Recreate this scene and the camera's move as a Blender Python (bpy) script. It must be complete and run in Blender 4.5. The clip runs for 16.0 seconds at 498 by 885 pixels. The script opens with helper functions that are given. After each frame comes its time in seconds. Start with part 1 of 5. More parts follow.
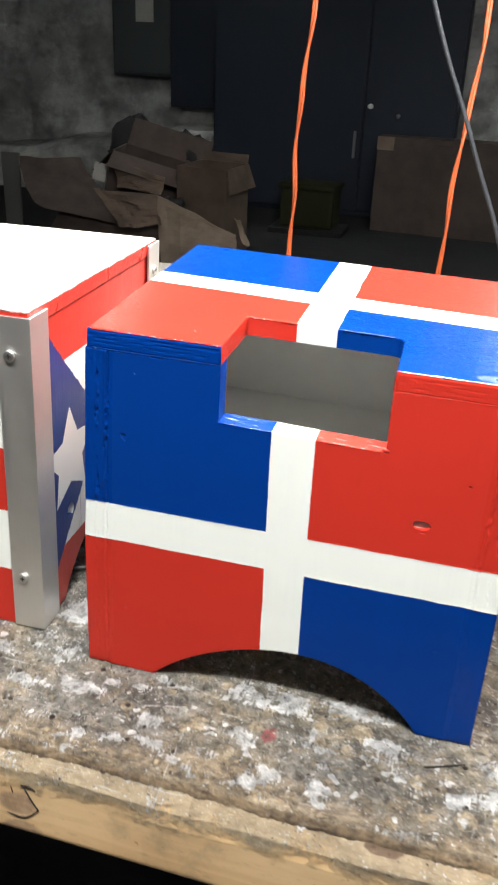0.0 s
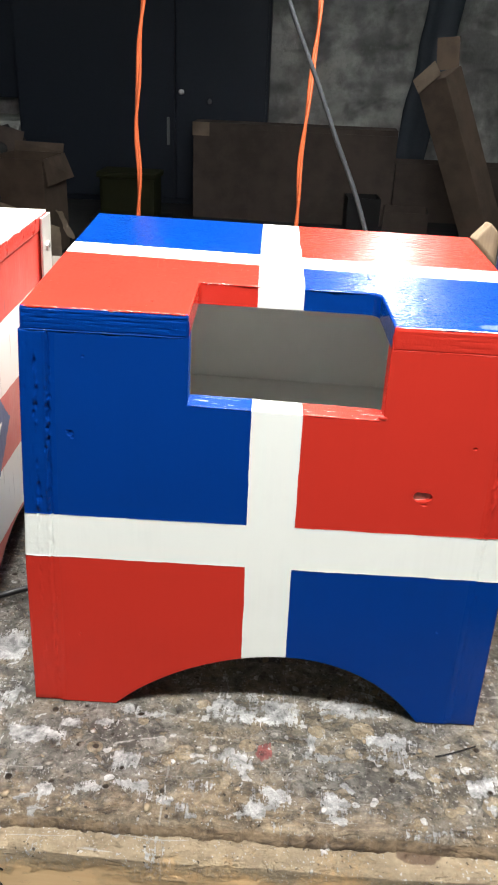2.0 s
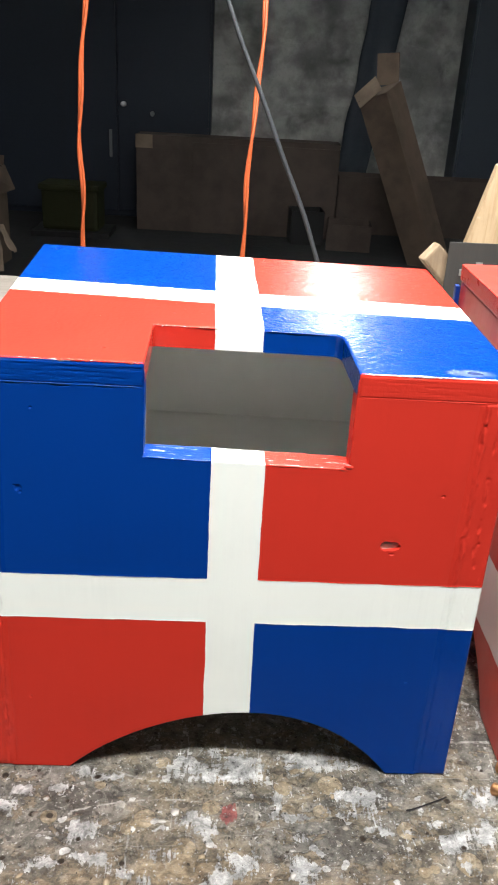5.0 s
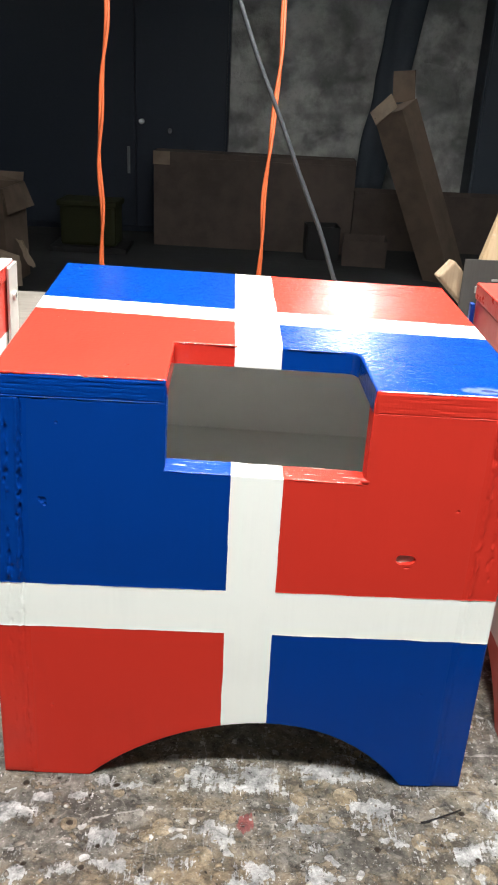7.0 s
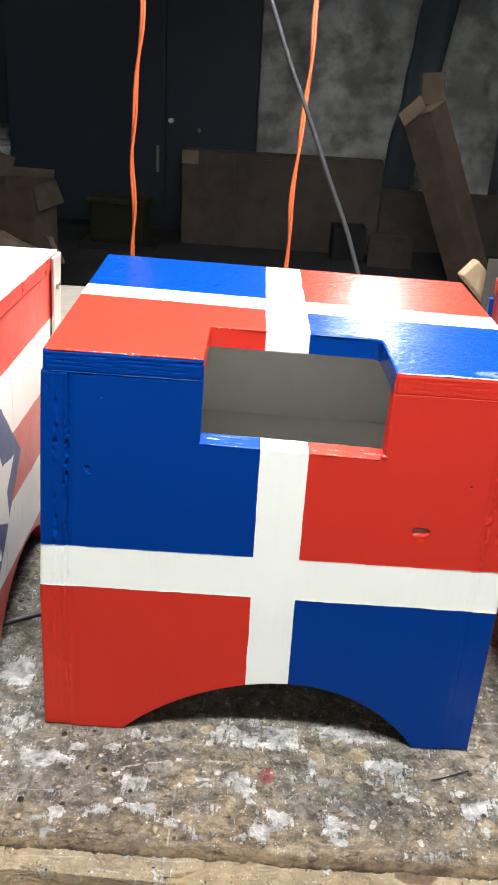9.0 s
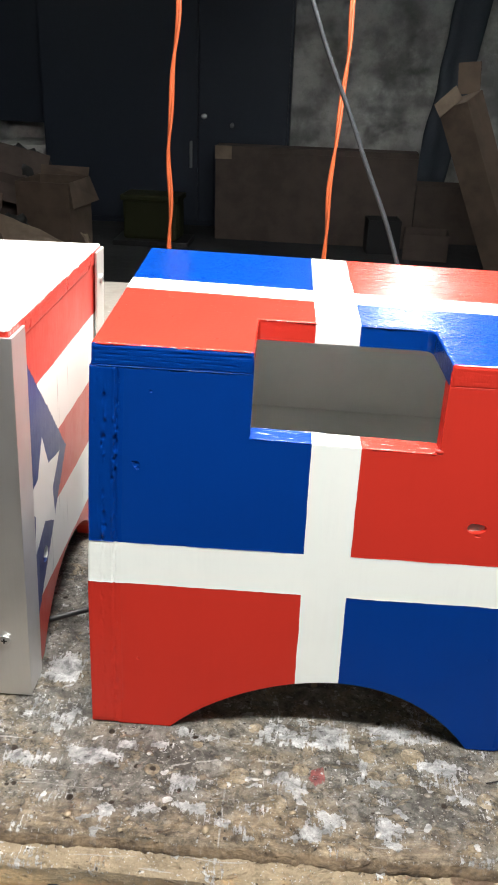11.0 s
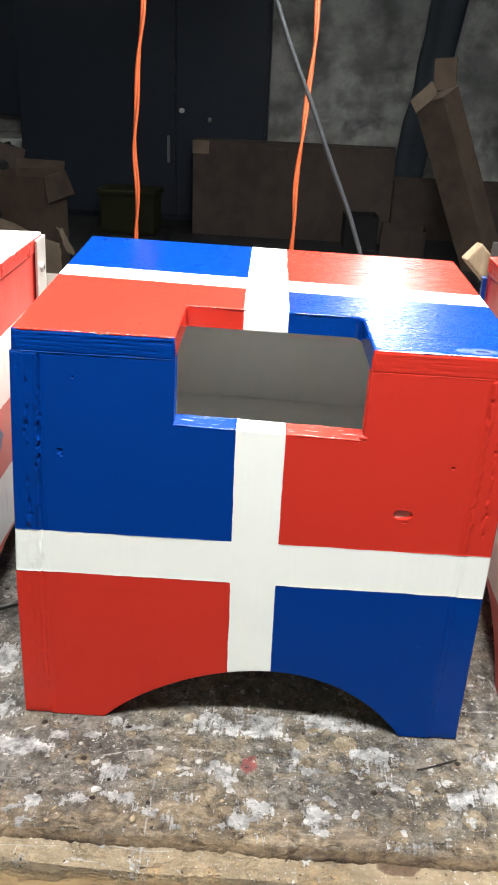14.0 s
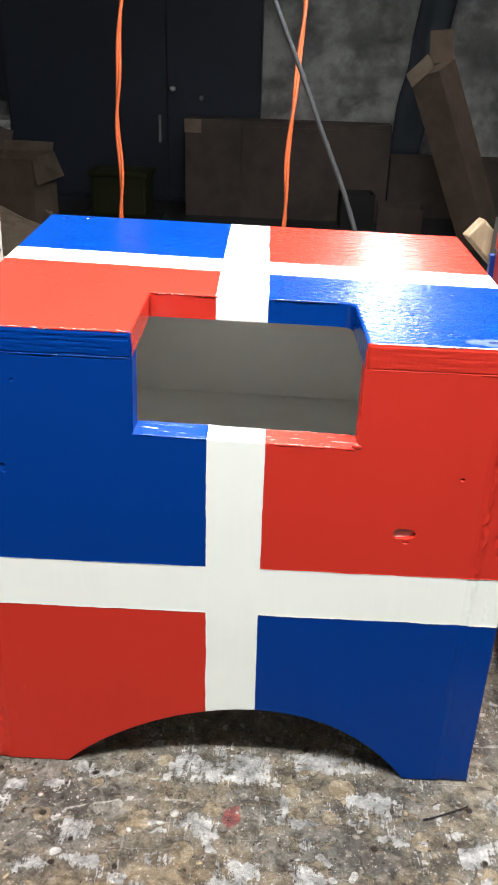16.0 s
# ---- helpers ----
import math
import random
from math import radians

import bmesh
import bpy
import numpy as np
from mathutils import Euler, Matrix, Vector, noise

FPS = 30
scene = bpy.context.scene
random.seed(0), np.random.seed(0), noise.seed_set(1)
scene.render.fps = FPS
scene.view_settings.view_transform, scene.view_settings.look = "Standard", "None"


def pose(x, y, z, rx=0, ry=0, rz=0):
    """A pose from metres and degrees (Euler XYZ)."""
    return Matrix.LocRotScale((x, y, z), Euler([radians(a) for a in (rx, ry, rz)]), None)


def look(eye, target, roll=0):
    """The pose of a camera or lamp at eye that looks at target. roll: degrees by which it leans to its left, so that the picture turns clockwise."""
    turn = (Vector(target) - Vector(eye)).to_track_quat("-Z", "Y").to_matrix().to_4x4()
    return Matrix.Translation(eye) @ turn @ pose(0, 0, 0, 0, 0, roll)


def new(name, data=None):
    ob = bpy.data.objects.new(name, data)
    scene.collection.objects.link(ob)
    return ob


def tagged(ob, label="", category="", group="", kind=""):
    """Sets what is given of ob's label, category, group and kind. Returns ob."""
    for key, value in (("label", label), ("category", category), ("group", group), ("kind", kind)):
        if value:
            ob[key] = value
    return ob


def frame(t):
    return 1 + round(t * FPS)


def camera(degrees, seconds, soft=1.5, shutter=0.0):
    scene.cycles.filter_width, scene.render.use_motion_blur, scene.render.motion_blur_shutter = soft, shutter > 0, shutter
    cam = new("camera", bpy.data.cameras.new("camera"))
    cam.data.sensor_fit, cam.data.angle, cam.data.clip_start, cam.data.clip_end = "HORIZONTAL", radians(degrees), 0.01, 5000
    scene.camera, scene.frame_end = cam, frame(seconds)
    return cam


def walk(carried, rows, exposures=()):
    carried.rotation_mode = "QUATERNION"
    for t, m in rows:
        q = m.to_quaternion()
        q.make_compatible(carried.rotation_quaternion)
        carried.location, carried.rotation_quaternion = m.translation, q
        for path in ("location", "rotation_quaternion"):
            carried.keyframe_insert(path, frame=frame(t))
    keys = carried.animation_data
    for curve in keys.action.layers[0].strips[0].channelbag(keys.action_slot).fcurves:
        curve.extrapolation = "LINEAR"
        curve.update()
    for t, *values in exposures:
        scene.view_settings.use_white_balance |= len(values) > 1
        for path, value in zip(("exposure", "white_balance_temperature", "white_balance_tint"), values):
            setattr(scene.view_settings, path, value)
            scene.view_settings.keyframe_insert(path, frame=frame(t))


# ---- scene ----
cam = camera(33.9, 16.0, 1.9, 0.3)
PATH = [
    (0, (0.099, -0.509, 1.396), (-0.359, 1.226, 0.511), 2.4),
    (0.5, (0.03, -0.455, 1.388), (-0.311, 1.317, 0.525), 1.6),
    (1, (-0.001, -0.424, 1.364), (-0.139, 1.375, 0.502), 2.3),
    (1.5, (-0.009, -0.43, 1.357), (-0.092, 1.365, 0.479), 2.3),
    (2, (-0.005, -0.46, 1.353), (-0.063, 1.331, 0.466), 2.3),
    (2.5, (0.001, -0.469, 1.353), (-0.037, 1.321, 0.461), 2.2),
    (3, (-0.014, -0.47, 1.354), (-0.042, 1.321, 0.464), 2.4),
    (3.5, (-0.007, -0.468, 1.358), (-0.006, 1.327, 0.477), 2.9),
    (4, (-0.016, -0.442, 1.365), (0.073, 1.349, 0.479), 3.9),
    (4.5, (0.003, -0.442, 1.37), (0.089, 1.358, 0.502), 3.4),
    (5, (-0.014, -0.427, 1.364), (0.055, 1.377, 0.503), 3.1),
    (5.2, (-0.014, -0.429, 1.363), (0.024, 1.376, 0.502), 2.9),
    (7.3, (-0.017, -0.438, 1.37), (0.012, 1.382, 0.54), 2.9),
    (7.5, (-0.008, -0.43, 1.369), (0.003, 1.387, 0.532), 2.8),
    (8, (-0.006, -0.453, 1.367), (0.001, 1.366, 0.537), 2.7),
    (8.5, (-0.023, -0.469, 1.366), (-0.035, 1.349, 0.533), 2.8),
    (9, (-0.021, -0.483, 1.373), (-0.043, 1.335, 0.539), 3.3),
    (9.5, (-0.015, -0.491, 1.373), (-0.047, 1.332, 0.553), 3.4),
    (10, (-0.025, -0.484, 1.37), (-0.08, 1.338, 0.547), 3.1),
    (10.2, (-0.034, -0.483, 1.369), (-0.101, 1.337, 0.542), 2.8),
    (12.5, (-0.023, -0.452, 1.366), (-0.143, 1.344, 0.495), 1.9),
    (13, (-0.014, -0.451, 1.363), (-0.126, 1.352, 0.505), 2.1),
    (13.5, (0.003, -0.462, 1.364), (-0.085, 1.344, 0.51), 2.3),
    (14, (0.005, -0.472, 1.362), (-0.054, 1.336, 0.508), 2.5),
    (14.5, (0.006, -0.469, 1.361), (-0.029, 1.337, 0.501), 2.6),
    (15, (-0.012, -0.438, 1.345), (-0.06, 1.368, 0.487), 2.6),
    (15.5, (0.004, -0.421, 1.351), (-0.04, 1.375, 0.471), 2.2),
    (16, (0.016, -0.394, 1.343), (-0.039, 1.395, 0.45), 1.7),
]
EXPOSURES = [(0, 0.03), (0.5, -0.08), (1.5, -0.10), (2.5, -0.02), (3.5, -0.02), (4.5, -0.05), (5.2, -0.08), (7.3, -0.10), (8.5, -0.09), (9, -0.03), (10, -0.05), (12.5, -0.13), (14, -0.05), (15.5, -0.04), (16, -0.10)]
walk(cam, [(t, look(eye, target, roll)) for t, eye, target, roll in PATH], EXPOSURES)

# ---- light ----
# long tubes hung across the cellar: one over the front of the bench, one behind it
def lamp(name, at, target, size, size_y, watts, colour):
    data = bpy.data.lights.new(name, "AREA")
    data.shape, data.size, data.size_y, data.energy, data.color = "RECTANGLE", size, size_y, watts, colour
    ob = new(name, data)
    ob.matrix_world = look(at, target)
    return ob


# a bare tube shines down and up: a pair of strips back to back
for name, x, y, z, length, down, up in (("bench_tube", 0.05, -0.50, 2.30, 1.1, 50, 36), ("middle_tube", 0.40, 0.75, 2.34, 1.2, 120, 60)):
    lamp(name, (x, y, z), (x, y, 0.0), length, 0.06, down, (1.0, 0.99, 0.97))
    lamp(name, (x, y, z + 0.02), (x, y, 4.0), length, 0.06, up, (1.0, 0.99, 0.97))
# compact light far back, placed for the highlight on the lid
lamp("rear_tube", (0.68, 4.62, 2.30), (0.6, 3.6, 0.0), 0.10, 0.3, 3.0, (1.0, 0.98, 0.95))
# unseen up-facing fill lights, added to lift the dark far end
lamp("rear_tube", (0.68, 4.62, 2.32), (0.68, 4.62, 4.0), 0.10, 1.1, 60, (0.94, 0.985, 1.0))

lamp("rear_tube", (-2.5, 4.9, 2.32), (-2.5, 4.9, 4.0), 0.10, 1.1, 30, (0.94, 0.985, 1.0))
lamp("rear_tube", (2.9, 4.9, 2.32), (2.9, 4.9, 4.0), 0.10, 1.1, 26, (0.94, 0.985, 1.0))

world = bpy.data.worlds.new("cellar_world")
world.use_nodes = True
world.node_tree.nodes["Background"].inputs[0].default_value = (0.02, 0.022, 0.026, 1)
world.node_tree.nodes["Background"].inputs[1].default_value = 0.3
scene.world = world


# ---- materials ----
class Nodes:
    """Short hand for a node material."""

    def __init__(self, name, rough=0.5, metal=0.0, spec=0.5):
        self.m = bpy.data.materials.new(name)
        self.m.use_nodes = True
        self.t = self.m.node_tree
        self.b = self.t.nodes["Principled BSDF"]
        self.b.inputs["Roughness"].default_value = rough
        self.b.inputs["Metallic"].default_value = metal
        self.b.inputs["Specular IOR Level"].default_value = spec
        self.co = self.add("ShaderNodeTexCoord").outputs["Object"]

    def add(self, kind, **kw):
        n = self.t.nodes.new(kind)
        for k, v in kw.items():
            n.inputs[k].default_value = v
        return n

    def link(self, a, b):
        self.t.links.new(a, b)

    def put(self, sock, v):
        if isinstance(v, (int, float)):
            sock.default_value = v
        elif isinstance(v, tuple):
            sock.default_value = (*v, 1) if len(v) == 3 and len(sock.default_value) == 4 else v
        else:
            self.link(v, sock)

    def math(self, op, a, b=0.0, c=0.0, clamp=False):
        n = self.add("ShaderNodeMath")
        n.operation, n.use_clamp = op, clamp
        for s, v in zip(n.inputs, (a, b, c)):
            self.put(s, v)
        return n.outputs[0]

    def noise(self, scale, detail=4.0, rough=0.55, distort=0.0, co=None):
        n = self.add("ShaderNodeTexNoise", Scale=scale, Detail=detail, Roughness=rough, Distortion=distort)
        self.link(co or self.co, n.inputs["Vector"])
        return n.outputs["Fac"]

    def voronoi(self, scale, feature="F1", co=None, rnd=1.0):
        n = self.add("ShaderNodeTexVoronoi", Scale=scale, Randomness=rnd)
        n.feature = feature
        self.link(co or self.co, n.inputs["Vector"])
        return n

    def scaled(self, sx, sy, sz, co=None):
        n = self.add("ShaderNodeMapping")
        n.inputs["Scale"].default_value = (sx, sy, sz)
        self.link(co or self.co, n.inputs["Vector"])
        return n.outputs[0]

    def warped(self, scale, amount, co=None):
        n = self.add("ShaderNodeTexNoise", Scale=scale, Detail=3.0)
        self.link(co or self.co, n.inputs["Vector"])
        v = self.add("ShaderNodeVectorMath")
        v.operation = "MULTIPLY_ADD"
        self.link(n.outputs["Color"], v.inputs[0])
        v.inputs[1].default_value = (amount,) * 3
        self.link(co or self.co, v.inputs[2])
        return v.outputs[0]

    def step(self, v, lo, hi):
        n = self.add("ShaderNodeMapRange")
        n.interpolation_type = "SMOOTHSTEP"
        self.put(n.inputs["Value"], v)
        n.inputs["From Min"].default_value, n.inputs["From Max"].default_value = lo, hi
        return n.outputs[0]

    def mix(self, f, a, b, mode="MIX"):
        n = self.add("ShaderNodeMix")
        n.data_type, n.blend_type = "RGBA", mode
        self.put(n.inputs[0], f)
        self.put(n.inputs[6], a)
        self.put(n.inputs[7], b)
        return n.outputs[2]

    def xyz(self, co=None):
        n = self.add("ShaderNodeSeparateXYZ")
        self.link(co or self.co, n.inputs[0])
        return n.outputs

    def colour(self, v):
        self.put(self.b.inputs["Base Color"], v)
        return self

    def rough(self, v):
        self.put(self.b.inputs["Roughness"], v)
        return self

    def bump(self, h, strength=0.3, dist=0.002, normal=None):
        n = self.add("ShaderNodeBump", Strength=strength, Distance=dist)
        self.link(h, n.inputs["Height"])
        if normal:
            self.link(normal, n.inputs["Normal"])
        self.link(n.outputs[0], self.b.inputs["Normal"])
        return n.outputs[0]


RED, BLUE, WHITE = (0.465, 0.029, 0.018), (0.0008, 0.0305, 0.202), (0.765, 0.80, 0.755)


def brushed_paint(n, colour, along="z", rough=0.30, edge=0.0, streaky=1.0, patchy=0.0, worn=0.0, lap=None, peel=False):
    """Gloss paint put on by brush over plywood: faint streaks, uneven gloss, lumps and dust nibs."""
    s = {"z": (260, 260, 12), "x": (12, 260, 260), "y": (240, 22, 240)}[along]
    streak = n.noise(1.0, 3, 0.6, co=n.scaled(*s))
    cloud = n.noise(14, 4)
    tone = n.math("ADD", n.math("MULTIPLY", streak, 0.07 * streaky), n.math("MULTIPLY", cloud, 0.22))
    tone = n.math("ADD", tone, 0.855)
    c = n.mix(1.0, colour, n.mix(tone, (0, 0, 0), (1, 1, 1)), "MULTIPLY")
    # white flecks: wear on blue edges, a painted highlight on the red one
    if worn:
        c = n.mix(n.step(n.noise(1.0, 5, 0.75, co=n.scaled(45, 560, 560)), 0.64 - 0.2 * worn, 0.70 - 0.2 * worn), c, (0.78, 0.78, 0.77))
    n.colour(c)
    gloss = n.math("ADD", n.math("MULTIPLY", n.noise(45, 5, 0.65), 0.26), rough - 0.13)
    if patchy:
        gloss = n.math("ADD", gloss, n.math("MULTIPLY", n.step(n.noise(38, 6, 0.7, 0.5), 0.44, 0.54), patchy))
    n.rough(gloss)
    lump = n.noise(75, 3)
    fine = n.noise(420, 4, 0.75)
    nib = n.voronoi(105).outputs
    nibs = n.math("MULTIPLY", n.step(n.math("MULTIPLY", nib["Distance"], -1.0), -0.10, 0.0), n.math("GREATER_THAN", n.xyz(nib["Color"])[0], 0.86))
    h = n.math("ADD", n.math("MULTIPLY", streak, 0.35 * streaky), n.math("ADD", n.math("MULTIPLY", lump, 0.8), n.math("MULTIPLY", fine, 0.12 + 0.55 * edge)))
    h = n.math("ADD", h, n.math("MULTIPLY", nibs, 0.55))
    if lap:
        h = n.math("ADD", h, n.math("MULTIPLY", lap, 1.5))
    if peel:
        # thick coat that ran together: low swells with brush marks across, glossy in patches
        brush = n.noise(1.0, 2, 0.5, co=n.scaled(45, 420, 200))
        swell = n.noise(300, 2.0, 0.5)
        h = n.math("ADD", n.math("MULTIPLY", swell, 1.0), n.math("MULTIPLY", brush, 0.22))
        h = n.math("ADD", h, n.math("MULTIPLY", n.noise(330, 2, 0.6), 0.22))
        h = n.math("ADD", h, n.math("MULTIPLY", nibs, 1.1))
        n.bump(h, 0.55, 0.00055)
        return n.m
    n.bump(h, 0.30 + 0.3 * edge, 0.0007 + 0.0008 * edge)
    return n.m


def plain_paint(name, rgb, along="z", rough=0.32, edge=0.0, streaky=1.0, worn=0.0):
    n = Nodes(name, rough)
    return brushed_paint(n, rgb, along, rough, edge, streaky, 0.0, worn)


def cross_paint(name, axis, x_mid, half, other_mid, other_half, first, second, rough, tilt=0.0, lean=0.0, edge=0.0, patchy=0.0, worn=0.0, pale_patch=None):
    """Four fields and a white cross, hand painted: first in the low-x-low and high-high fields, second in the other two."""
    n = Nodes(name, rough)
    sep = n.xyz()
    x, v = sep[0], sep["XYZ".index(axis)]
    w1 = n.math("MULTIPLY", n.math("SUBTRACT", n.noise(28, 4), 0.5), 0.0024)
    w2 = n.math("MULTIPLY", n.math("SUBTRACT", n.noise(33, 4, co=n.scaled(1.1, 0.9, 1.3)), 0.5), 0.0024)
    dx = n.math("ADD", n.math("SUBTRACT", n.math("ADD", x, n.math("MULTIPLY", v, lean)), x_mid), w1)
    dv = n.math("ADD", n.math("SUBTRACT", n.math("ADD", v, n.math("MULTIPLY", x, tilt)), other_mid), w2)
    sx, sv = n.step(dx, -0.0002, 0.0002), n.step(dv, -0.0002, 0.0002)
    same = n.math("ABSOLUTE", n.math("SUBTRACT", sx, sv))
    inx = n.math("LESS_THAN", n.math("ABSOLUTE", dx), half)
    inv = n.math("LESS_THAN", n.math("ABSOLUTE", dv), other_half)
    c = n.mix(same, first, second)
    edges = [n.math("MULTIPLY", n.math("SUBTRACT", 1.0, band), n.math("SUBTRACT", 1.0, n.step(n.math("ABSOLUTE", n.math("SUBTRACT", n.math("ABSOLUTE", d), k)), 0.0, 0.0009))) for d, k, band in ((dx, half, inv), (dv, other_half, inx))]
    lap = n.math("MULTIPLY", n.math("MAXIMUM", *edges), n.step(n.noise(50, 4), 0.35, 0.6))
    c = n.mix(n.math("MAXIMUM", inx, inv), c, WHITE)
    # faint pale blue-grey patch with ragged rim
    if pale_patch:
        rx, ry, half_x, half_y = pale_patch
        du, dw = n.math("DIVIDE", n.math("SUBTRACT", x, rx), half_x), n.math("DIVIDE", n.math("SUBTRACT", v, ry), half_y)
        far = n.math("ADD", n.math("MULTIPLY", du, du), n.math("MULTIPLY", dw, dw))
        far = n.math("ADD", far, n.math("MULTIPLY", n.noise(160, 5, 0.7), 1.6))
        c = n.mix(n.math("MULTIPLY", n.math("SUBTRACT", 1.0, n.step(far, 0.9, 1.5)), 0.12), c, (0.66, 0.74, 0.80))
    n.b.inputs["Specular IOR Level"].default_value = 0.11 if axis == "Z" else 0.28
    return brushed_paint(n, c, ("x" if edge else "z") if axis == "Z" else "y", rough, edge, 1.0, patchy, worn, lap, axis == "Y")


paint_front = cross_paint("cross_flag_front_paint", "Z", -0.0034, 0.0158, 0.1472, 0.0168, RED, BLUE, 0.36)
paint_front_edge = cross_paint("cross_flag_rough_edge_paint", "Z", -0.0034, 0.0158, 0.1472, 0.0168, RED, BLUE, 0.33, edge=0.4)
paint_top = cross_paint("cross_flag_top_paint", "Y", -0.0031, 0.0155, 0.1400, 0.0160, RED, BLUE, 0.085, tilt=0.068, lean=0.020, edge=0.55, patchy=0.07, pale_patch=(0.127, 0.009, 0.019, 0.008))
paint_side = cross_paint("cross_flag_side_paint", "Z", -0.0034, 0.0158, 0.1472, 0.0168, BLUE, RED, 0.36)
paint_red, paint_blue, paint_white = plain_paint("red_gloss_paint", RED), plain_paint("blue_gloss_paint", BLUE), plain_paint("white_gloss_paint", WHITE)
paint_grey = plain_paint("grey_inside_paint", (0.80, 0.80, 0.77), rough=0.6, streaky=0.1)
paint_lip = cross_paint("cross_flag_slot_lip_paint", "Z", -0.0034, 0.0158, 0.1472, 0.0168, RED, BLUE, 0.34, edge=1.0, worn=0.16)
paint_bead_blue = plain_paint("worn_blue_edge_paint", BLUE, "x", 0.16, 0.5, 1.0, 1.0)
paint_bead_dark = plain_paint("thick_blue_edge_paint", BLUE, "x", 0.2, 0.5, 1.0, 0.12)
# flecks here paint in the thin pink highlight of the edge
paint_bead_red = plain_paint("red_edge_glint_paint", RED, "x", 0.14, 0.4, 1.0, 0.22)
paint_bead = cross_paint("cross_flag_thick_edge_paint", "Z", -0.0034, 0.0158, 0.1472, 0.0168, RED, BLUE, 0.18, edge=0.5, worn=0.22)
paint_seam = cross_paint("cross_flag_filled_seam_paint", "Z", -0.0034, 0.0158, 0.1472, 0.0168, RED, BLUE, 0.15, edge=0.4)
paint_seam.node_tree.nodes["Principled BSDF"].inputs["Specular IOR Level"].default_value = 0.19
for m, spec in ((paint_lip, 0.06), (paint_bead, 0.45)):
    m.node_tree.nodes["Principled BSDF"].inputs["Specular IOR Level"].default_value = spec


def lid_edge_paint(name, over, under, level):
    """Edge of a lid where the top coat laps raggedly over the edge colour."""
    n = Nodes(name, 0.3)
    z = n.xyz()[2]
    ragged = n.math("ADD", n.math("MULTIPLY", n.noise(60, 5, 0.7), 0.005), n.math("MULTIPLY", n.noise(260, 3, 0.6), 0.002))
    c = n.mix(n.step(n.math("ADD", z, ragged), level + 0.0031, level + 0.0037), under, over)
    return brushed_paint(n, c, "y", 0.30, 0.8)


def stripe_paint(name, axis, corner, star=True, spec=0.8):
    """Five stripes and a blue triangle with a white star on one upright panel. axis: the level axis; corner: the base edge."""
    n = Nodes(name, 0.34, spec=spec)
    sep = n.xyz()
    u, z = n.math("SUBTRACT", sep["XYZ".index(axis)], corner), sep[2]
    wob = n.math("MULTIPLY", n.math("SUBTRACT", n.noise(45, 3), 0.5), 0.003)
    zz = n.math("ADD", z, wob)
    band = n.math("MODULO", n.math("FLOOR", n.math("DIVIDE", zz, 0.0610)), 2.0)
    c = n.mix(band, RED, WHITE)
    d = n.math("ADD", n.math("MULTIPLY", n.math("ABSOLUTE", n.math("SUBTRACT", zz, 0.158)), 0.90), u)
    if corner > -1:
        c = n.mix(n.math("LESS_THAN", d, n.math("ADD", 0.134, n.math("MULTIPLY", n.noise(1.0, 3, 0.6, co=n.scaled(300, 300, 30)), 0.006))), c, (0.004, 0.028, 0.15))
    if not star:
        return brushed_paint(n, c, "z", 0.34)
    # five-pointed star: the distance is folded into one arm
    du, dz = n.math("SUBTRACT", u, 0.067), n.math("SUBTRACT", zz, 0.147)
    ang = n.math("ARCTAN2", du, dz)
    r = n.math("SQRT", n.math("ADD", n.math("MULTIPLY", du, du), n.math("MULTIPLY", dz, dz)))
    arm = n.math("ABSOLUTE", n.math("WRAP", ang, math.pi / 5, -math.pi / 5))
    px_, py_ = n.math("MULTIPLY", r, n.math("COSINE", arm)), n.math("MULTIPLY", r, n.math("SINE", arm))
    # edge from the tip (R, 0) to the notch at 36 degrees
    R, q = 0.051, 0.0255
    ax, ay = q * math.cos(math.pi / 5), q * math.sin(math.pi / 5)
    k = ay / (R - ax)
    inside = n.math("LESS_THAN", n.math("ADD", py_, n.math("MULTIPLY", px_, k)), R * k)
    c = n.mix(inside, c, WHITE)
    # cracks of the veneer run up and down and show dark through the coat
    crack = n.noise(1.0, 2, 0.5, co=n.scaled(230, 230, 9))
    crack = n.math("MULTIPLY", n.step(crack, 0.66, 0.70), n.step(n.noise(16, 3), 0.46, 0.58))
    c = n.mix(n.math("MULTIPLY", crack, 0.55), c, (0.03, 0.02, 0.03))
    return brushed_paint(n, c, "z", 0.34, 0.0, 2.5)


def wood_grain(name, light, dark, scale=1.0, along="x", rough=0.6, dirt=0.0):
    n = Nodes(name, rough)
    s = {"x": (3, 60, 60), "y": (60, 3, 60), "z": (60, 60, 3)}[along]
    g = n.noise(scale, 5, 0.6, 1.2, co=n.scaled(*s))
    fine = n.noise(scale * 5, 3, 0.6, co=n.scaled(*s))
    c = n.mix(n.step(n.math("ADD", n.math("MULTIPLY", g, 0.75), n.math("MULTIPLY", fine, 0.25)), 0.35, 0.68), light, dark)
    if dirt:
        c = n.mix(n.math("MULTIPLY", n.step(n.noise(18, 5, 0.65), 0.48, 0.66), dirt), c, (0.10, 0.075, 0.05))
        c = n.mix(n.math("MULTIPLY", n.step(n.noise(60, 4, 0.6, 0.4), 0.66, 0.70), dirt), c, (0.55, 0.54, 0.50))
    n.colour(c)
    n.rough(n.math("ADD", n.math("MULTIPLY", fine, 0.2), rough - 0.1))
    n.bump(n.math("ADD", g, n.math("MULTIPLY", fine, 0.5)), 0.35, 0.0015)
    return n.m


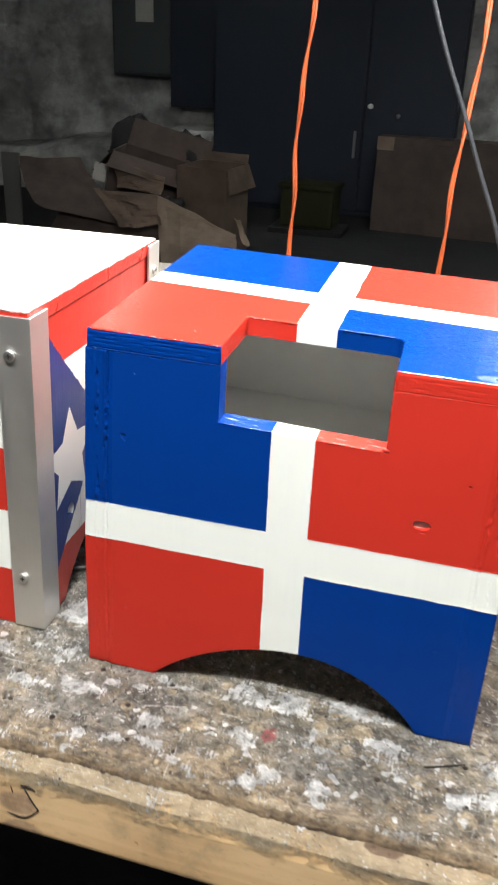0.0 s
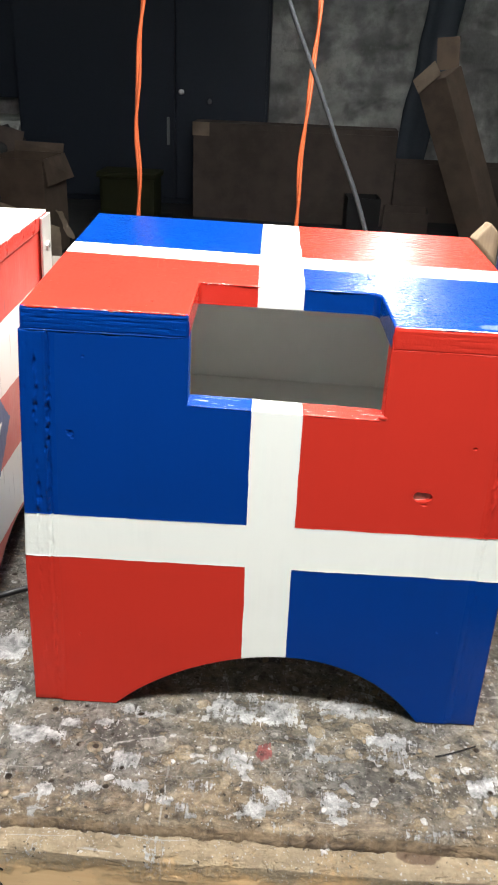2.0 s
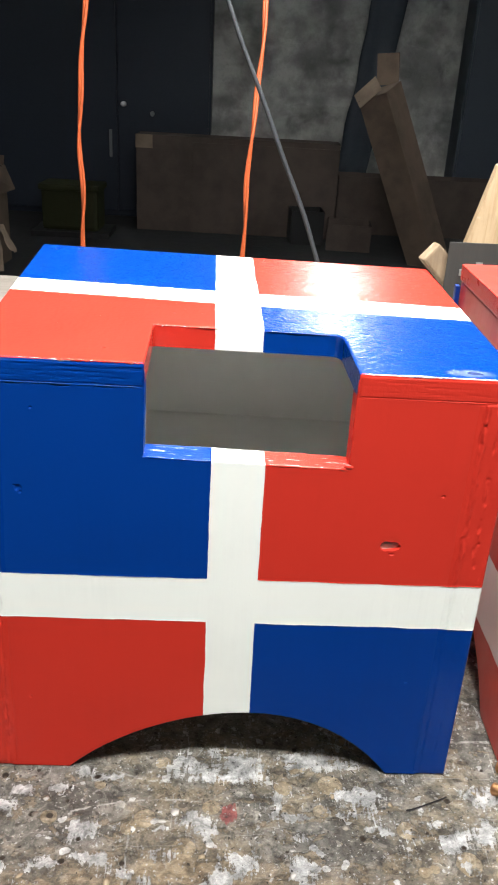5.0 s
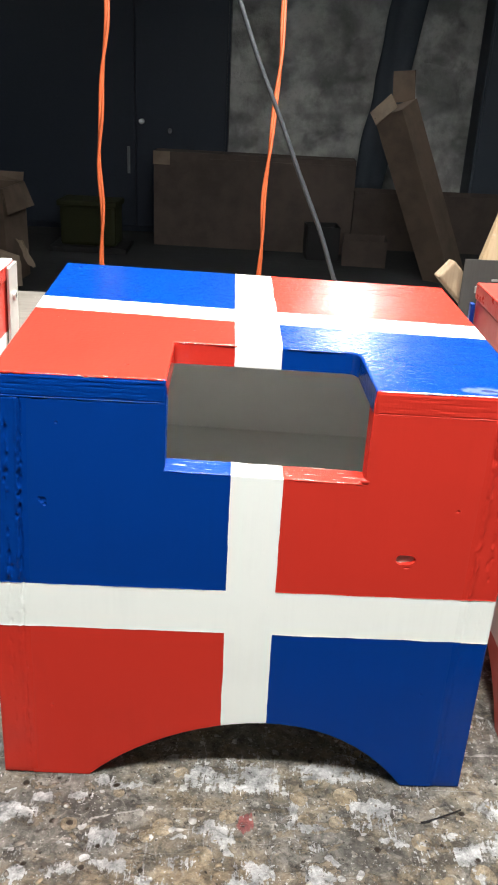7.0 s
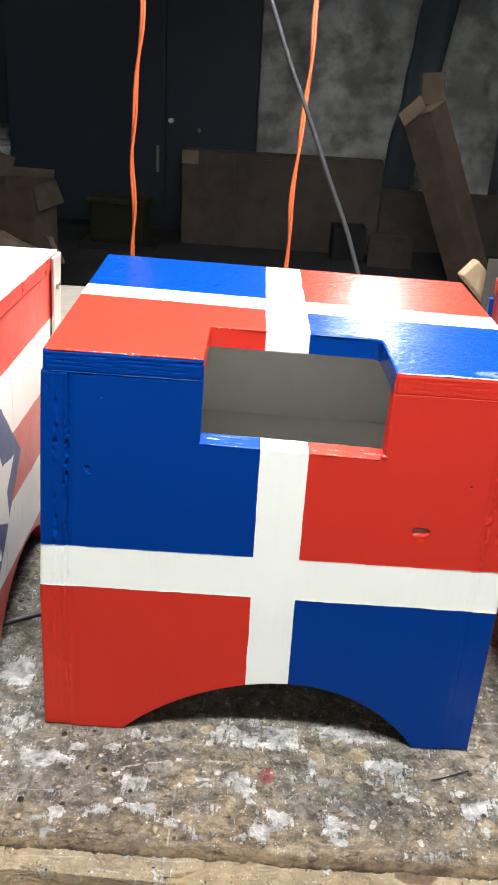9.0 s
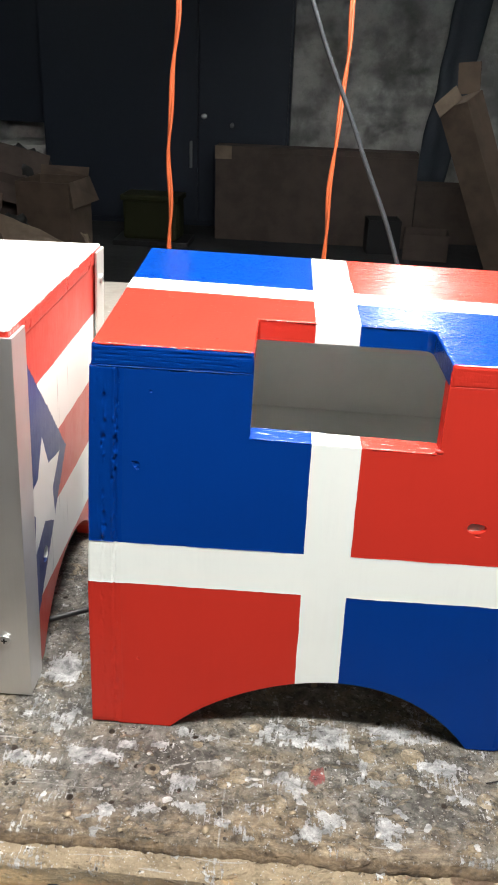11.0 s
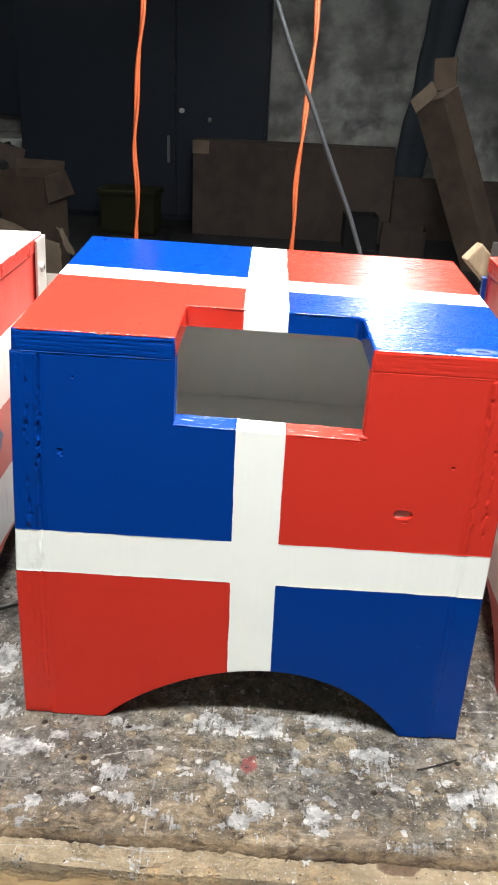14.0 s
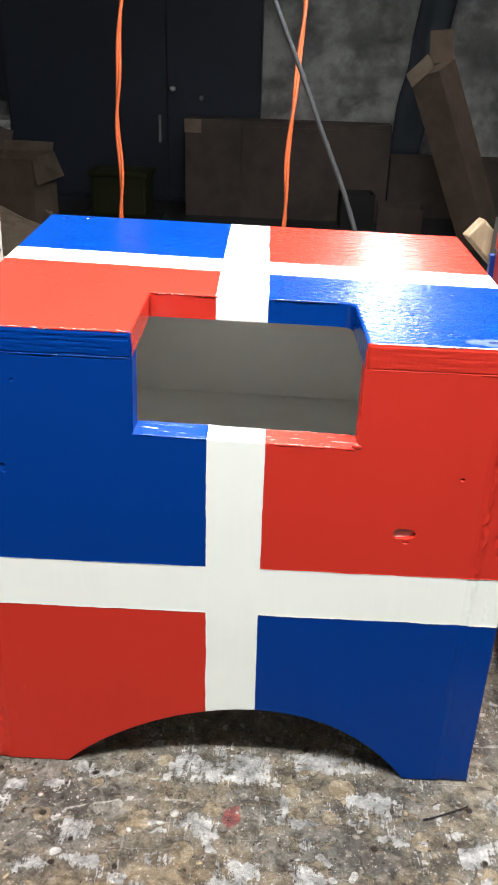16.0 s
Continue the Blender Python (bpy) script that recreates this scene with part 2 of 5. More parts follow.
def bench_surface(name, rail=False):
    """Old bench top: grey-tan film of glue and dirt on wood, crumbs, wiped white paint, filler drops, spatter, scratches."""
    n = Nodes(name, 0.6)

    def lies(key):
        a = n.add("ShaderNodeAttribute")
        a.attribute_name = key
        return a.outputs["Fac"]

    def over(c, f, amount, rgb):
        return n.mix(n.math("MULTIPLY", f, amount), c, rgb)

    w = n.warped(30, 0.02)
    pos = n.xyz()
    tiny = n.noise(300, 6, 0.78)
    # film: warm tan, grey and dark grey-brown patches
    c = n.mix(n.step(n.noise(13, 6, 0.62, 0.4), 0.42, 0.58), (0.375, 0.315, 0.225), (0.285, 0.265, 0.23))
    c = over(c, n.step(n.noise(17, 6, 0.62, 0.8, co=n.scaled(0.8, 1.1, 1.7)), 0.50, 0.60), 0.85, (0.245, 0.235, 0.21))
    c = over(c, n.step(n.math("ADD", n.noise(26, 6, 0.68, 0.4), n.math("MULTIPLY", lies("dirt"), 0.10)), 0.53, 0.63), 0.75, (0.105, 0.095, 0.082))
    # pale film and tan crumbs with dark edges
    c = over(c, n.step(n.noise(46, 6, 0.68, 0.6, co=w), 0.54, 0.60), 0.60, (0.43, 0.405, 0.355))
    crumb = n.noise(60, 5, 0.62, 0.9, co=n.scaled(0.8, 1.15, 2.3))
    c = over(c, n.step(crumb, 0.555, 0.575), 0.40, (0.075, 0.055, 0.036))
    c = over(c, n.step(crumb, 0.575, 0.605), 0.60, n.mix(n.noise(150, 4, 0.7), (0.33, 0.25, 0.155), (0.56, 0.47, 0.34)))
    c = over(c, n.step(n.noise(120, 5, 0.72, 0.3), 0.585, 0.63), 0.70, (0.075, 0.060, 0.045))
    c = over(c, n.step(n.noise(170, 5, 0.72, 0.3, co=n.scaled(1, 1, 2.1)), 0.585, 0.62), 0.65, (0.50, 0.47, 0.41))
    # chips and crumbs with hard edges, pale, tan and dark
    for scale, reach, squash in ((75, 0.40, 1.0), (140, 0.42, 1.5), (250, 0.42, 1.2)):
        v = n.voronoi(scale, co=n.scaled(1.0, squash, 1.0, co=n.warped(110, 0.010)))
        k = n.xyz(v.outputs["Color"])
        chip = n.math("LESS_THAN", n.math("ADD", v.outputs["Distance"], n.math("MULTIPLY", n.noise(240, 4, 0.7), 0.35)), reach)
        c = over(c, n.math("MULTIPLY", chip, n.math("GREATER_THAN", k[0], 0.80)), 0.70, n.mix(k[1], (0.44, 0.37, 0.27), (0.58, 0.56, 0.51)))
        c = over(c, n.math("MULTIPLY", chip, n.math("LESS_THAN", k[0], 0.15)), 0.65, n.mix(k[1], (0.05, 0.04, 0.03), (0.14, 0.12, 0.10)))
    # round drops of tan filler with a dark rim
    drop = n.math("ADD", lies("tan"), n.math("MULTIPLY", n.math("SUBTRACT", n.noise(130, 4, 0.6), 0.5), 0.55))
    c = over(c, n.step(drop, 0.20, 0.34), 0.30, (0.16, 0.125, 0.09))
    tan = n.step(drop, 0.36, 0.44)
    c = over(c, tan, 0.93, n.mix(n.step(n.noise(90, 5, 0.68), 0.4, 0.62), (0.44, 0.35, 0.225), (0.68, 0.57, 0.41)))
    # torn, bare wood along the front edge and on its face
    y = pos[1]
    bare = n.step(n.math("SUBTRACT", n.math("ADD", n.math("MULTIPLY", n.noise(20, 7, 0.75, co=n.scaled(0.6, 1, 1)), 0.10), n.math("MULTIPLY", n.noise(90, 5, 0.75), 0.06)), y), 0.140, 0.176)
    grain = n.noise(1.0, 5, 0.7, 0.5, co=n.scaled(40, 210, 60))
    c = over(c, bare, 0.62, n.mix(n.step(grain, 0.40, 0.60), (0.56, 0.43, 0.27), (0.26, 0.18, 0.105)))
    if rail:
        c = over(c, 1.0, 0.72, n.mix(n.noise(60, 5, 0.7), (0.38, 0.30, 0.19), (0.56, 0.45, 0.30)))
    # white paint: dabs in flakes, wiped with bristle marks across
    bristle = n.noise(1.0, 4, 0.65, 0.3, co=n.scaled(420, 60, 60, co=n.warped(20, 0.012)))
    smear = n.noise(1.0, 7, 0.72, 0.5, co=n.scaled(24, 36, 36, co=w))
    load = n.math("ADD", n.math("MULTIPLY", lies("white"), 0.19), n.math("MULTIPLY", n.math("SUBTRACT", tiny, 0.5), 0.36))
    load = n.math("ADD", load, n.math("MULTIPLY", n.math("SUBTRACT", bristle, 0.5), 0.52))
    white = n.step(n.math("ADD", smear, load), 0.602, 0.618)
    c = over(c, white, 0.92, n.mix(n.step(n.noise(60, 6, 0.7), 0.42, 0.60), (0.60, 0.605, 0.60), (0.95, 0.955, 0.95)))
    spot = n.step(n.math("ADD", lies("spot"), n.math("MULTIPLY", n.math("SUBTRACT", n.noise(220, 3, 0.6), 0.5), 0.6)), 0.42, 0.52)
    c = over(c, spot, 0.92, (0.88, 0.87, 0.85))
    red = n.step(n.math("ADD", lies("red"), n.math("MULTIPLY", n.math("SUBTRACT", bristle, 0.5), 2.2)), 0.50, 0.80)
    c = over(c, red, 0.75, (0.50, 0.10, 0.10))
    # fine spatter, light and dark, thicker in places
    cloud = n.step(n.noise(16, 3), 0.40, 0.62)
    for scale, reach, keep, rgb in ((230, 0.26, 0.86, (0.74, 0.73, 0.71)), (560, 0.32, 0.80, (0.70, 0.69, 0.67)), (300, 0.26, 0.84, (0.030, 0.023, 0.017))):
        v = n.voronoi(scale, co=n.warped(260, 0.005))
        k = n.xyz(v.outputs["Color"])[1]
        f = n.math("MULTIPLY", n.math("LESS_THAN", v.outputs["Distance"], n.math("MULTIPLY", k, reach)), n.math("GREATER_THAN", k, n.math("SUBTRACT", keep + 0.06, n.math("MULTIPLY", cloud, 0.12))))
        c = over(c, f, 0.85, rgb)
    # scratches at random, and long thin drips of paint laid in arcs
    for sx, sy, turn in ((7, 260, 0.3), (260, 9, 0.1), (12, 300, -0.5)):
        m = n.add("ShaderNodeMapping")
        m.inputs["Rotation"].default_value = (0, 0, turn)
        m.inputs["Scale"].default_value = (sx, sy, 10)
        n.link(n.warped(5, 0.03), m.inputs["Vector"])
        c = over(c, n.step(n.noise(1.0, 2, 0.5, co=m.outputs[0]), 0.715, 0.722), 0.7, (0.60, 0.58, 0.54))
    if not rail:
        for cx, cy, r, x0, x1, thick, top_y in ((-0.036, -0.243, 0.2165, -0.106, -0.018, 0.0008, 0.0), (-0.01, 0.18, 0.196, -0.079, -0.050, 0.0008, 0.01), (0.1826, 3.033, 3.0, 0.166, 0.199, 0.0012, 0.1), (2.9352, -0.08, 3.0, -0.072, -0.06, 0.0007, -0.055)):
            dx, dy = n.math("SUBTRACT", pos[0], cx), n.math("SUBTRACT", pos[1], cy)
            dist = n.math("ABSOLUTE", n.math("SUBTRACT", n.math("SQRT", n.math("ADD", n.math("MULTIPLY", dx, dx), n.math("MULTIPLY", dy, dy))), r))
            dist = n.math("ADD", dist, n.math("MULTIPLY", n.math("SUBTRACT", n.noise(140, 4, 0.7), 0.5), 0.0016))
            f = n.math("MULTIPLY", n.math("LESS_THAN", dist, thick), n.math("MULTIPLY", n.math("GREATER_THAN", pos[0], x0), n.math("LESS_THAN", pos[0], x1)))
            f = n.math("MULTIPLY", f, n.step(n.noise(85, 3), 0.42, 0.52))
            c = over(c, n.math("MULTIPLY", f, n.math("LESS_THAN", pos[1], top_y)), 0.6, (0.72, 0.70, 0.66))
    tone = n.add("ShaderNodeMapRange")
    n.link(n.noise(70, 9, 0.80, 0.4), tone.inputs["Value"])
    for k, val in (("From Min", 0.36), ("From Max", 0.64), ("To Min", 0.62 if rail else 0.20), ("To Max", 1.02)):
        tone.inputs[k].default_value = val
    both = n.add("ShaderNodeCombineXYZ")
    for k in range(3):
        n.link(tone.outputs[0], both.inputs[k])
    c = n.mix(1.0, c, both.outputs[0], "MULTIPLY")
    c = n.mix(n.step(lies("pit"), 0.25, 0.5), c, (0.030, 0.019, 0.011))
    if rail:
        # clean pine where the spatter ends, with a rusty knot and nail stains
        pine_grain = n.noise(1.0, 5, 0.6, 1.0, co=n.scaled(5, 70, 70))
        pine = n.mix(n.step(pine_grain, 0.35, 0.66), (0.82, 0.585, 0.32), (0.72, 0.475, 0.235))
        pine = over(pine, n.step(n.noise(22, 5, 0.6), 0.52, 0.66), 0.6, (0.46, 0.32, 0.18))
        pine = over(pine, n.step(n.noise(200, 5, 0.75, co=n.scaled(0.3, 1, 1)), 0.58, 0.66), 0.4, (0.33, 0.22, 0.12))
        knot = n.voronoi(9.0, co=n.scaled(0.8, 1.0, 1.25)).outputs["Distance"]
        pine = over(pine, n.math("SUBTRACT", 1.0, n.step(n.math("ADD", knot, n.math("MULTIPLY", n.noise(60, 4), 0.05)), 0.13, 0.17)), 0.7, n.mix(n.step(n.noise(140, 4), 0.4, 0.6), (0.30, 0.19, 0.13), (0.42, 0.27, 0.17)))
        pine = over(pine, n.step(n.noise(120, 4, 0.6), 0.69, 0.72), 0.7, (0.30, 0.12, 0.03))
        # one big knot, and a dark torn patch at the upper edge
        kx, kz = n.math("DIVIDE", n.math("ADD", pos[0], 0.180), 0.017), n.math("DIVIDE", n.math("SUBTRACT", pos[2], 0.850), 0.013)
        spot_at = n.math("ADD", n.math("ADD", n.math("MULTIPLY", kx, kx), n.math("MULTIPLY", kz, kz)), n.math("MULTIPLY", n.noise(90, 4, 0.6), 0.7))
        pine = over(pine, n.math("SUBTRACT", 1.0, n.step(spot_at, 0.9, 1.6)), 0.75, n.mix(n.step(n.noise(140, 4), 0.4, 0.6), (0.27, 0.17, 0.11), (0.40, 0.27, 0.18)))
        px, py = n.math("DIVIDE", n.math("SUBTRACT", pos[0], 0.103), 0.017), n.math("DIVIDE", n.math("ADD", pos[1], 0.102), 0.008)
        torn = n.math("ADD", n.math("ADD", n.math("MULTIPLY", px, px), n.math("MULTIPLY", py, py)), n.math("MULTIPLY", n.noise(110, 4, 0.6), 0.8))
        c = over(c, n.math("MULTIPLY", n.math("SUBTRACT", 1.0, n.step(torn, 1.0, 1.3)), n.math("SUBTRACT", 1.0, white)), 0.8, (0.11, 0.062, 0.040))
        low = n.math("ADD", pos[2], n.math("MULTIPLY", n.math("SUBTRACT", n.noise(24, 6, 0.7, co=n.scaled(0.7, 1, 1)), 0.5), 0.060))
        clean = n.step(n.math("ADD", low, n.math("MULTIPLY", n.math("SUBTRACT", tiny, 0.5), 0.02)), 0.8700, 0.8860)
        c = n.mix(clean, pine, c)
    else:
        # the torn face of the board below its top
        face = n.step(n.math("SUBTRACT", 0.900, pos[2]), 0.0040, 0.0060)
        c = over(c, face, 0.85, n.mix(n.step(grain, 0.38, 0.62), (0.30, 0.215, 0.13), (0.10, 0.068, 0.042)))
    n.colour(c)
    n.rough(n.math("SUBTRACT", 0.64, n.math("MULTIPLY", n.math("MAXIMUM", white, spot), 0.24)))
    h = n.math("ADD", n.math("MULTIPLY", n.math("MAXIMUM", white, spot), 0.30), n.math("ADD", n.math("MULTIPLY", n.noise(130, 7, 0.74), 1.3), n.math("MULTIPLY", tan, 0.25)))
    h = n.math("ADD", h, n.math("MULTIPLY", n.step(crumb, 0.55, 0.62), 0.4))
    if rail:
        h = n.math("ADD", n.math("MULTIPLY", h, clean), n.math("MULTIPLY", pine_grain, 0.06))
    n.bump(h, 1.0, 0.0045)
    return n.m


def rubber(name, rgb, rough=0.45, spec=0.5):
    n = Nodes(name, rough, spec=spec)
    n.colour(n.mix(n.noise(60, 4), tuple(0.75 * c for c in rgb), rgb))
    n.rough(n.math("ADD", n.math("MULTIPLY", n.noise(150, 3), 0.25), rough - 0.12))
    n.bump(n.noise(220, 3), 0.15, 0.001)
    return n.m


def metal(name, rgb, rough=0.32, along="z", scratch=0.5):
    n = Nodes(name, rough, 1.0)
    s = {"x": (6, 500, 500), "y": (500, 6, 500), "z": (500, 500, 6)}[along]
    g = n.noise(1.0, 3, 0.6, co=n.scaled(*s))
    n.colour(n.mix(n.noise(25, 4), tuple(0.82 * c for c in rgb), rgb))
    n.rough(n.math("ADD", n.math("MULTIPLY", g, 0.25), rough - 0.1))
    n.bump(g, 0.12 * scratch, 0.0005)
    return n.m


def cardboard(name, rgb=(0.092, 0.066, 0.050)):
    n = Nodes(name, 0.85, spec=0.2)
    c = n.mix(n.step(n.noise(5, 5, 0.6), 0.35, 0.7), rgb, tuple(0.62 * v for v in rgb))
    c = n.mix(n.math("MULTIPLY", n.noise(1.0, 3, co=n.scaled(2, 2, 160)), 0.25), c, tuple(1.25 * v for v in rgb))
    n.colour(c)
    n.bump(n.noise(30, 4), 0.2, 0.004)
    return n.m


def masonry(name, pale, dark, damp, flat=False):
    """Old lime-washed rubble: flaking wash, damp patches, dirt, soft joints."""
    n = Nodes(name, 0.9, spec=0.2)
    v = n.voronoi(2.1, "DISTANCE_TO_EDGE", co=n.warped(2.2, 0.5, n.scaled(1, 1, 1.7)))
    joint = n.step(v.outputs["Distance"], 0.0, 0.30)
    c = n.mix(n.step(n.noise(1.6, 7, 0.66), 0.40, 0.60), pale, dark)
    c = n.mix(n.math("MULTIPLY", n.step(n.noise(3.2, 6, 0.6, 0.15), 0.46, 0.70), 0.45), c, damp)
    if not flat:
        c = n.mix(n.math("MULTIPLY", n.math("SUBTRACT", 1.0, joint), n.step(n.noise(3, 4), 0.4, 0.7)), c, tuple(0.6 * q for q in dark))
    c = n.mix(n.math("MULTIPLY", n.step(n.noise(30, 5, 0.7), 0.5, 0.7), 0.4), c, dark)
    n.colour(c)
    n.bump(n.math("ADD", n.math("MULTIPLY", joint, 0.0 if flat else 0.5), n.noise(9, 7, 0.68)), 0.7, 0.012 if flat else 0.04)
    return n.m


M_bench = bench_surface("spattered_bench_top")
M_rail = bench_surface("spattered_pine_rail", True)
M_leg = wood_grain("dark_bench_leg", (0.16, 0.11, 0.07), (0.09, 0.06, 0.04), 1.0, "z", 0.75)
M_pine = wood_grain("clean_pine", (0.36, 0.268, 0.165), (0.28, 0.195, 0.108), 1.1, "z", 0.6, 0.12)
M_stick = wood_grain("weathered_pine", (0.21, 0.155, 0.098), (0.145, 0.10, 0.06), 0.8, "z", 0.75, 0.3)
M_backboard = wood_grain("pale_bench_board", (0.205, 0.19, 0.165), (0.165, 0.15, 0.128), 0.8, "x", 0.7, 0.35)
M_alu = metal("brushed_aluminium", (0.82, 0.81, 0.78), 0.5)
M_zinc = metal("zinc_screw", (0.78, 0.78, 0.76), 0.42)
M_steel = metal("dark_steel", (0.085, 0.085, 0.083), 0.55)
M_disc = metal("grey_steel_disc", (0.40, 0.40, 0.39), 0.42)
M_brass = metal("brass", (0.50, 0.27, 0.13), 0.42)
M_dark = rubber("dark_hollow", (0.012, 0.010, 0.009), 0.8)
M_orange = rubber("orange_cord_jacket", (0.40, 0.078, 0.022), 0.42)
M_cable = rubber("grey_cable_jacket", (0.027, 0.030, 0.034), 0.35, 0.5)
M_black = rubber("black_cord_jacket", (0.018, 0.018, 0.019), 0.45)
M_plastic = rubber("white_plastic_film", (0.72, 0.73, 0.73), 0.3)
# browns darkened far below cardboard, shade of the far end put into colour
M_card = cardboard("gloom_brown_cardboard")
M_card_shaded = cardboard("shaded_cardboard", (0.060, 0.045, 0.039))
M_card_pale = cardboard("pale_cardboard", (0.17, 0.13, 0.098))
M_wall = masonry("limewashed_rubble", (0.44, 0.44, 0.435), (0.26, 0.26, 0.26), (0.13, 0.13, 0.13))
# floor colour is nearly black to stand in for the unlit gloom
M_floor = masonry("gloom_black_concrete", (0.016, 0.016, 0.017), (0.013, 0.014, 0.015), (0.011, 0.011, 0.011), True)
# unseen ceiling, kept pale as a reflector for the tubes
M_ceiling = wood_grain("bounce_ceiling_boards", (0.58, 0.57, 0.54), (0.48, 0.47, 0.44), 0.5, "y", 0.8)
M_cabinet = rubber("blue_black_enamel", (0.017, 0.023, 0.036), 0.5, 0.2)
M_panel = rubber("grey_enamel", (0.050, 0.058, 0.062), 0.5, 0.3)
# lighter copy of the cabinet enamel, makes up for light missing on the right
M_lifted = rubber("light_lifted_enamel", (0.034, 0.043, 0.060), 0.5, 0.25)
M_panel_pale = rubber("dull_grey_metal", (0.16, 0.17, 0.18), 0.4, 0.5)
M_beam = rubber("dark_blue_tarp", (0.034, 0.042, 0.056), 0.6, 0.2)
M_olive = rubber("olive_plastic", (0.017, 0.019, 0.007), 0.6, 0.15)
M_bag = rubber("black_plastic_bag", (0.012, 0.012, 0.013), 0.62, 0.2)
M_dusty = rubber("dusty_board", (0.085, 0.085, 0.08), 0.8, 0.2)
M_paper = rubber("pale_label", (0.42, 0.41, 0.38), 0.7)


# ---- building blocks ----
def mesh_of(bm, name, mats, smooth=False):
    me = bpy.data.meshes.new(name)
    bm.normal_update()
    bm.to_mesh(me)
    bm.free()
    for m in mats if isinstance(mats, (list, tuple)) else [mats]:
        me.materials.append(m)
    for p in me.polygons:
        p.use_smooth = smooth
    return me


def part(name, bm, mats, parent=None, label="", smooth=False):
    ob = new(name, mesh_of(bm, name, mats, smooth))
    if parent:
        ob.parent = parent
    return tagged(ob, label) if label else ob


def thing(name, label, category, at=(0, 0, 0), rz=0.0, group=""):
    ob = new(name)
    ob.empty_display_size = 0.05
    ob.matrix_world = pose(*at, 0, 0, rz)
    return tagged(ob, label, category, group)


def box(x0, x1, y0, y1, z0, z1, bevel=0.0, seg=2):
    bm = bmesh.new()
    bmesh.ops.create_cube(bm, size=1)
    for v in bm.verts:
        v.co = Vector(((x0 + x1) / 2 + v.co.x * (x1 - x0), (y0 + y1) / 2 + v.co.y * (y1 - y0), (z0 + z1) / 2 + v.co.z * (z1 - z0)))
    if bevel:
        bmesh.ops.bevel(bm, geom=bm.edges[:], offset=bevel, segments=seg, profile=0.6, affect="EDGES")
    return bm


def turned(bm, m):
    bm.transform(m)
    return bm


def joined(*bms):
    out = bms[0]
    for b in bms[1:]:
        me = bpy.data.meshes.new("join")
        b.to_mesh(me)
        b.free()
        out.from_mesh(me)
        bpy.data.meshes.remove(me)
    return out


def round_bar(r, h, seg=20, bevel=0.0, r2=None):
    bm = bmesh.new()
    bmesh.ops.create_cone(bm, cap_ends=True, segments=seg, radius1=r, radius2=r if r2 is None else r2, depth=h)
    if bevel:
        rim = [e for e in bm.edges if abs(e.verts[0].co.z - e.verts[1].co.z) < 1e-6]
        bmesh.ops.bevel(bm, geom=rim, offset=bevel, segments=3, profile=0.5, affect="EDGES")
    return bm


def outline_solid(points, thickness, plane="xz", bevel=0.0):
    """A flat panel with the given outline, of a thickness along the third axis."""
    bm = bmesh.new()
    put = (lambda a, b: (a, 0, b)) if plane == "xz" else (lambda a, b: (0, a, b)) if plane == "yz" else (lambda a, b: (a, b, 0))
    face = bm.faces.new([bm.verts.new(put(a, b)) for a, b in points])
    got = bmesh.ops.extrude_face_region(bm, geom=[face])
    shift = {"xz": (0, thickness, 0), "yz": (thickness, 0, 0), "xy": (0, 0, thickness)}[plane]
    bmesh.ops.translate(bm, vec=shift, verts=[g for g in got["geom"] if isinstance(g, bmesh.types.BMVert)])
    bmesh.ops.recalc_face_normals(bm, faces=bm.faces[:])
    if bevel:
        edges = [e for e in bm.edges if len(e.link_faces) == 2 and e.calc_face_angle(0) > 0.5]
        bmesh.ops.bevel(bm, geom=edges, offset=bevel, segments=2, profile=0.6, affect="EDGES")
    return bm


def tube(points, r, seg=10, twist=None):
    """A round cable through the points; twist=(turns per metre, offset, phase) winds it round that line."""
    bm = bmesh.new()
    pts = [Vector(p) for p in points]
    rings, run = [], 0.0
    for i, p in enumerate(pts):
        d = (pts[min(i + 1, len(pts) - 1)] - pts[max(i - 1, 0)]).normalized()
        a = d.orthogonal() if abs(d.z) < 0.1 else d.cross(Vector((0, 1, 0))).normalized()
        b = d.cross(a).normalized()
        a = b.cross(d)
        if i:
            run += (p - pts[i - 1]).length
        c = p
        if twist:
            ph = twist[2] + run * twist[0] * 2 * math.pi
            c = p + (a * math.cos(ph) + b * math.sin(ph)) * twist[1]
        rings.append([bm.verts.new(c + (a * math.cos(2 * math.pi * k / seg) + b * math.sin(2 * math.pi * k / seg)) * r) for k in range(seg)])
    for q, s in zip(rings, rings[1:]):
        for k in range(seg):
            bm.faces.new((q[k], q[(k + 1) % seg], s[(k + 1) % seg], s[k]))
    bm.faces.new(rings[0][::-1])
    bm.faces.new(rings[-1])
    bmesh.ops.recalc_face_normals(bm, faces=bm.faces[:])
    return bm


def smooth_line(keys, step):
    """A curve through the keys (Catmull-Rom), sampled about every step metres."""
    k = [Vector(p) for p in keys]
    k = [2 * k[0] - k[1], *k, 2 * k[-1] - k[-2]]
    out = []
    for a, b, c, d in zip(k, k[1:], k[2:], k[3:]):
        count = max(2, int((c - b).length / step))
        for i in range(count):
            t = i / count
            out.append(0.5 * (2 * b + (c - a) * t + (2 * a - 5 * b + 4 * c - d) * t * t + (3 * b - a - 3 * c + d) * t ** 3))
    return [*out, k[-2]]


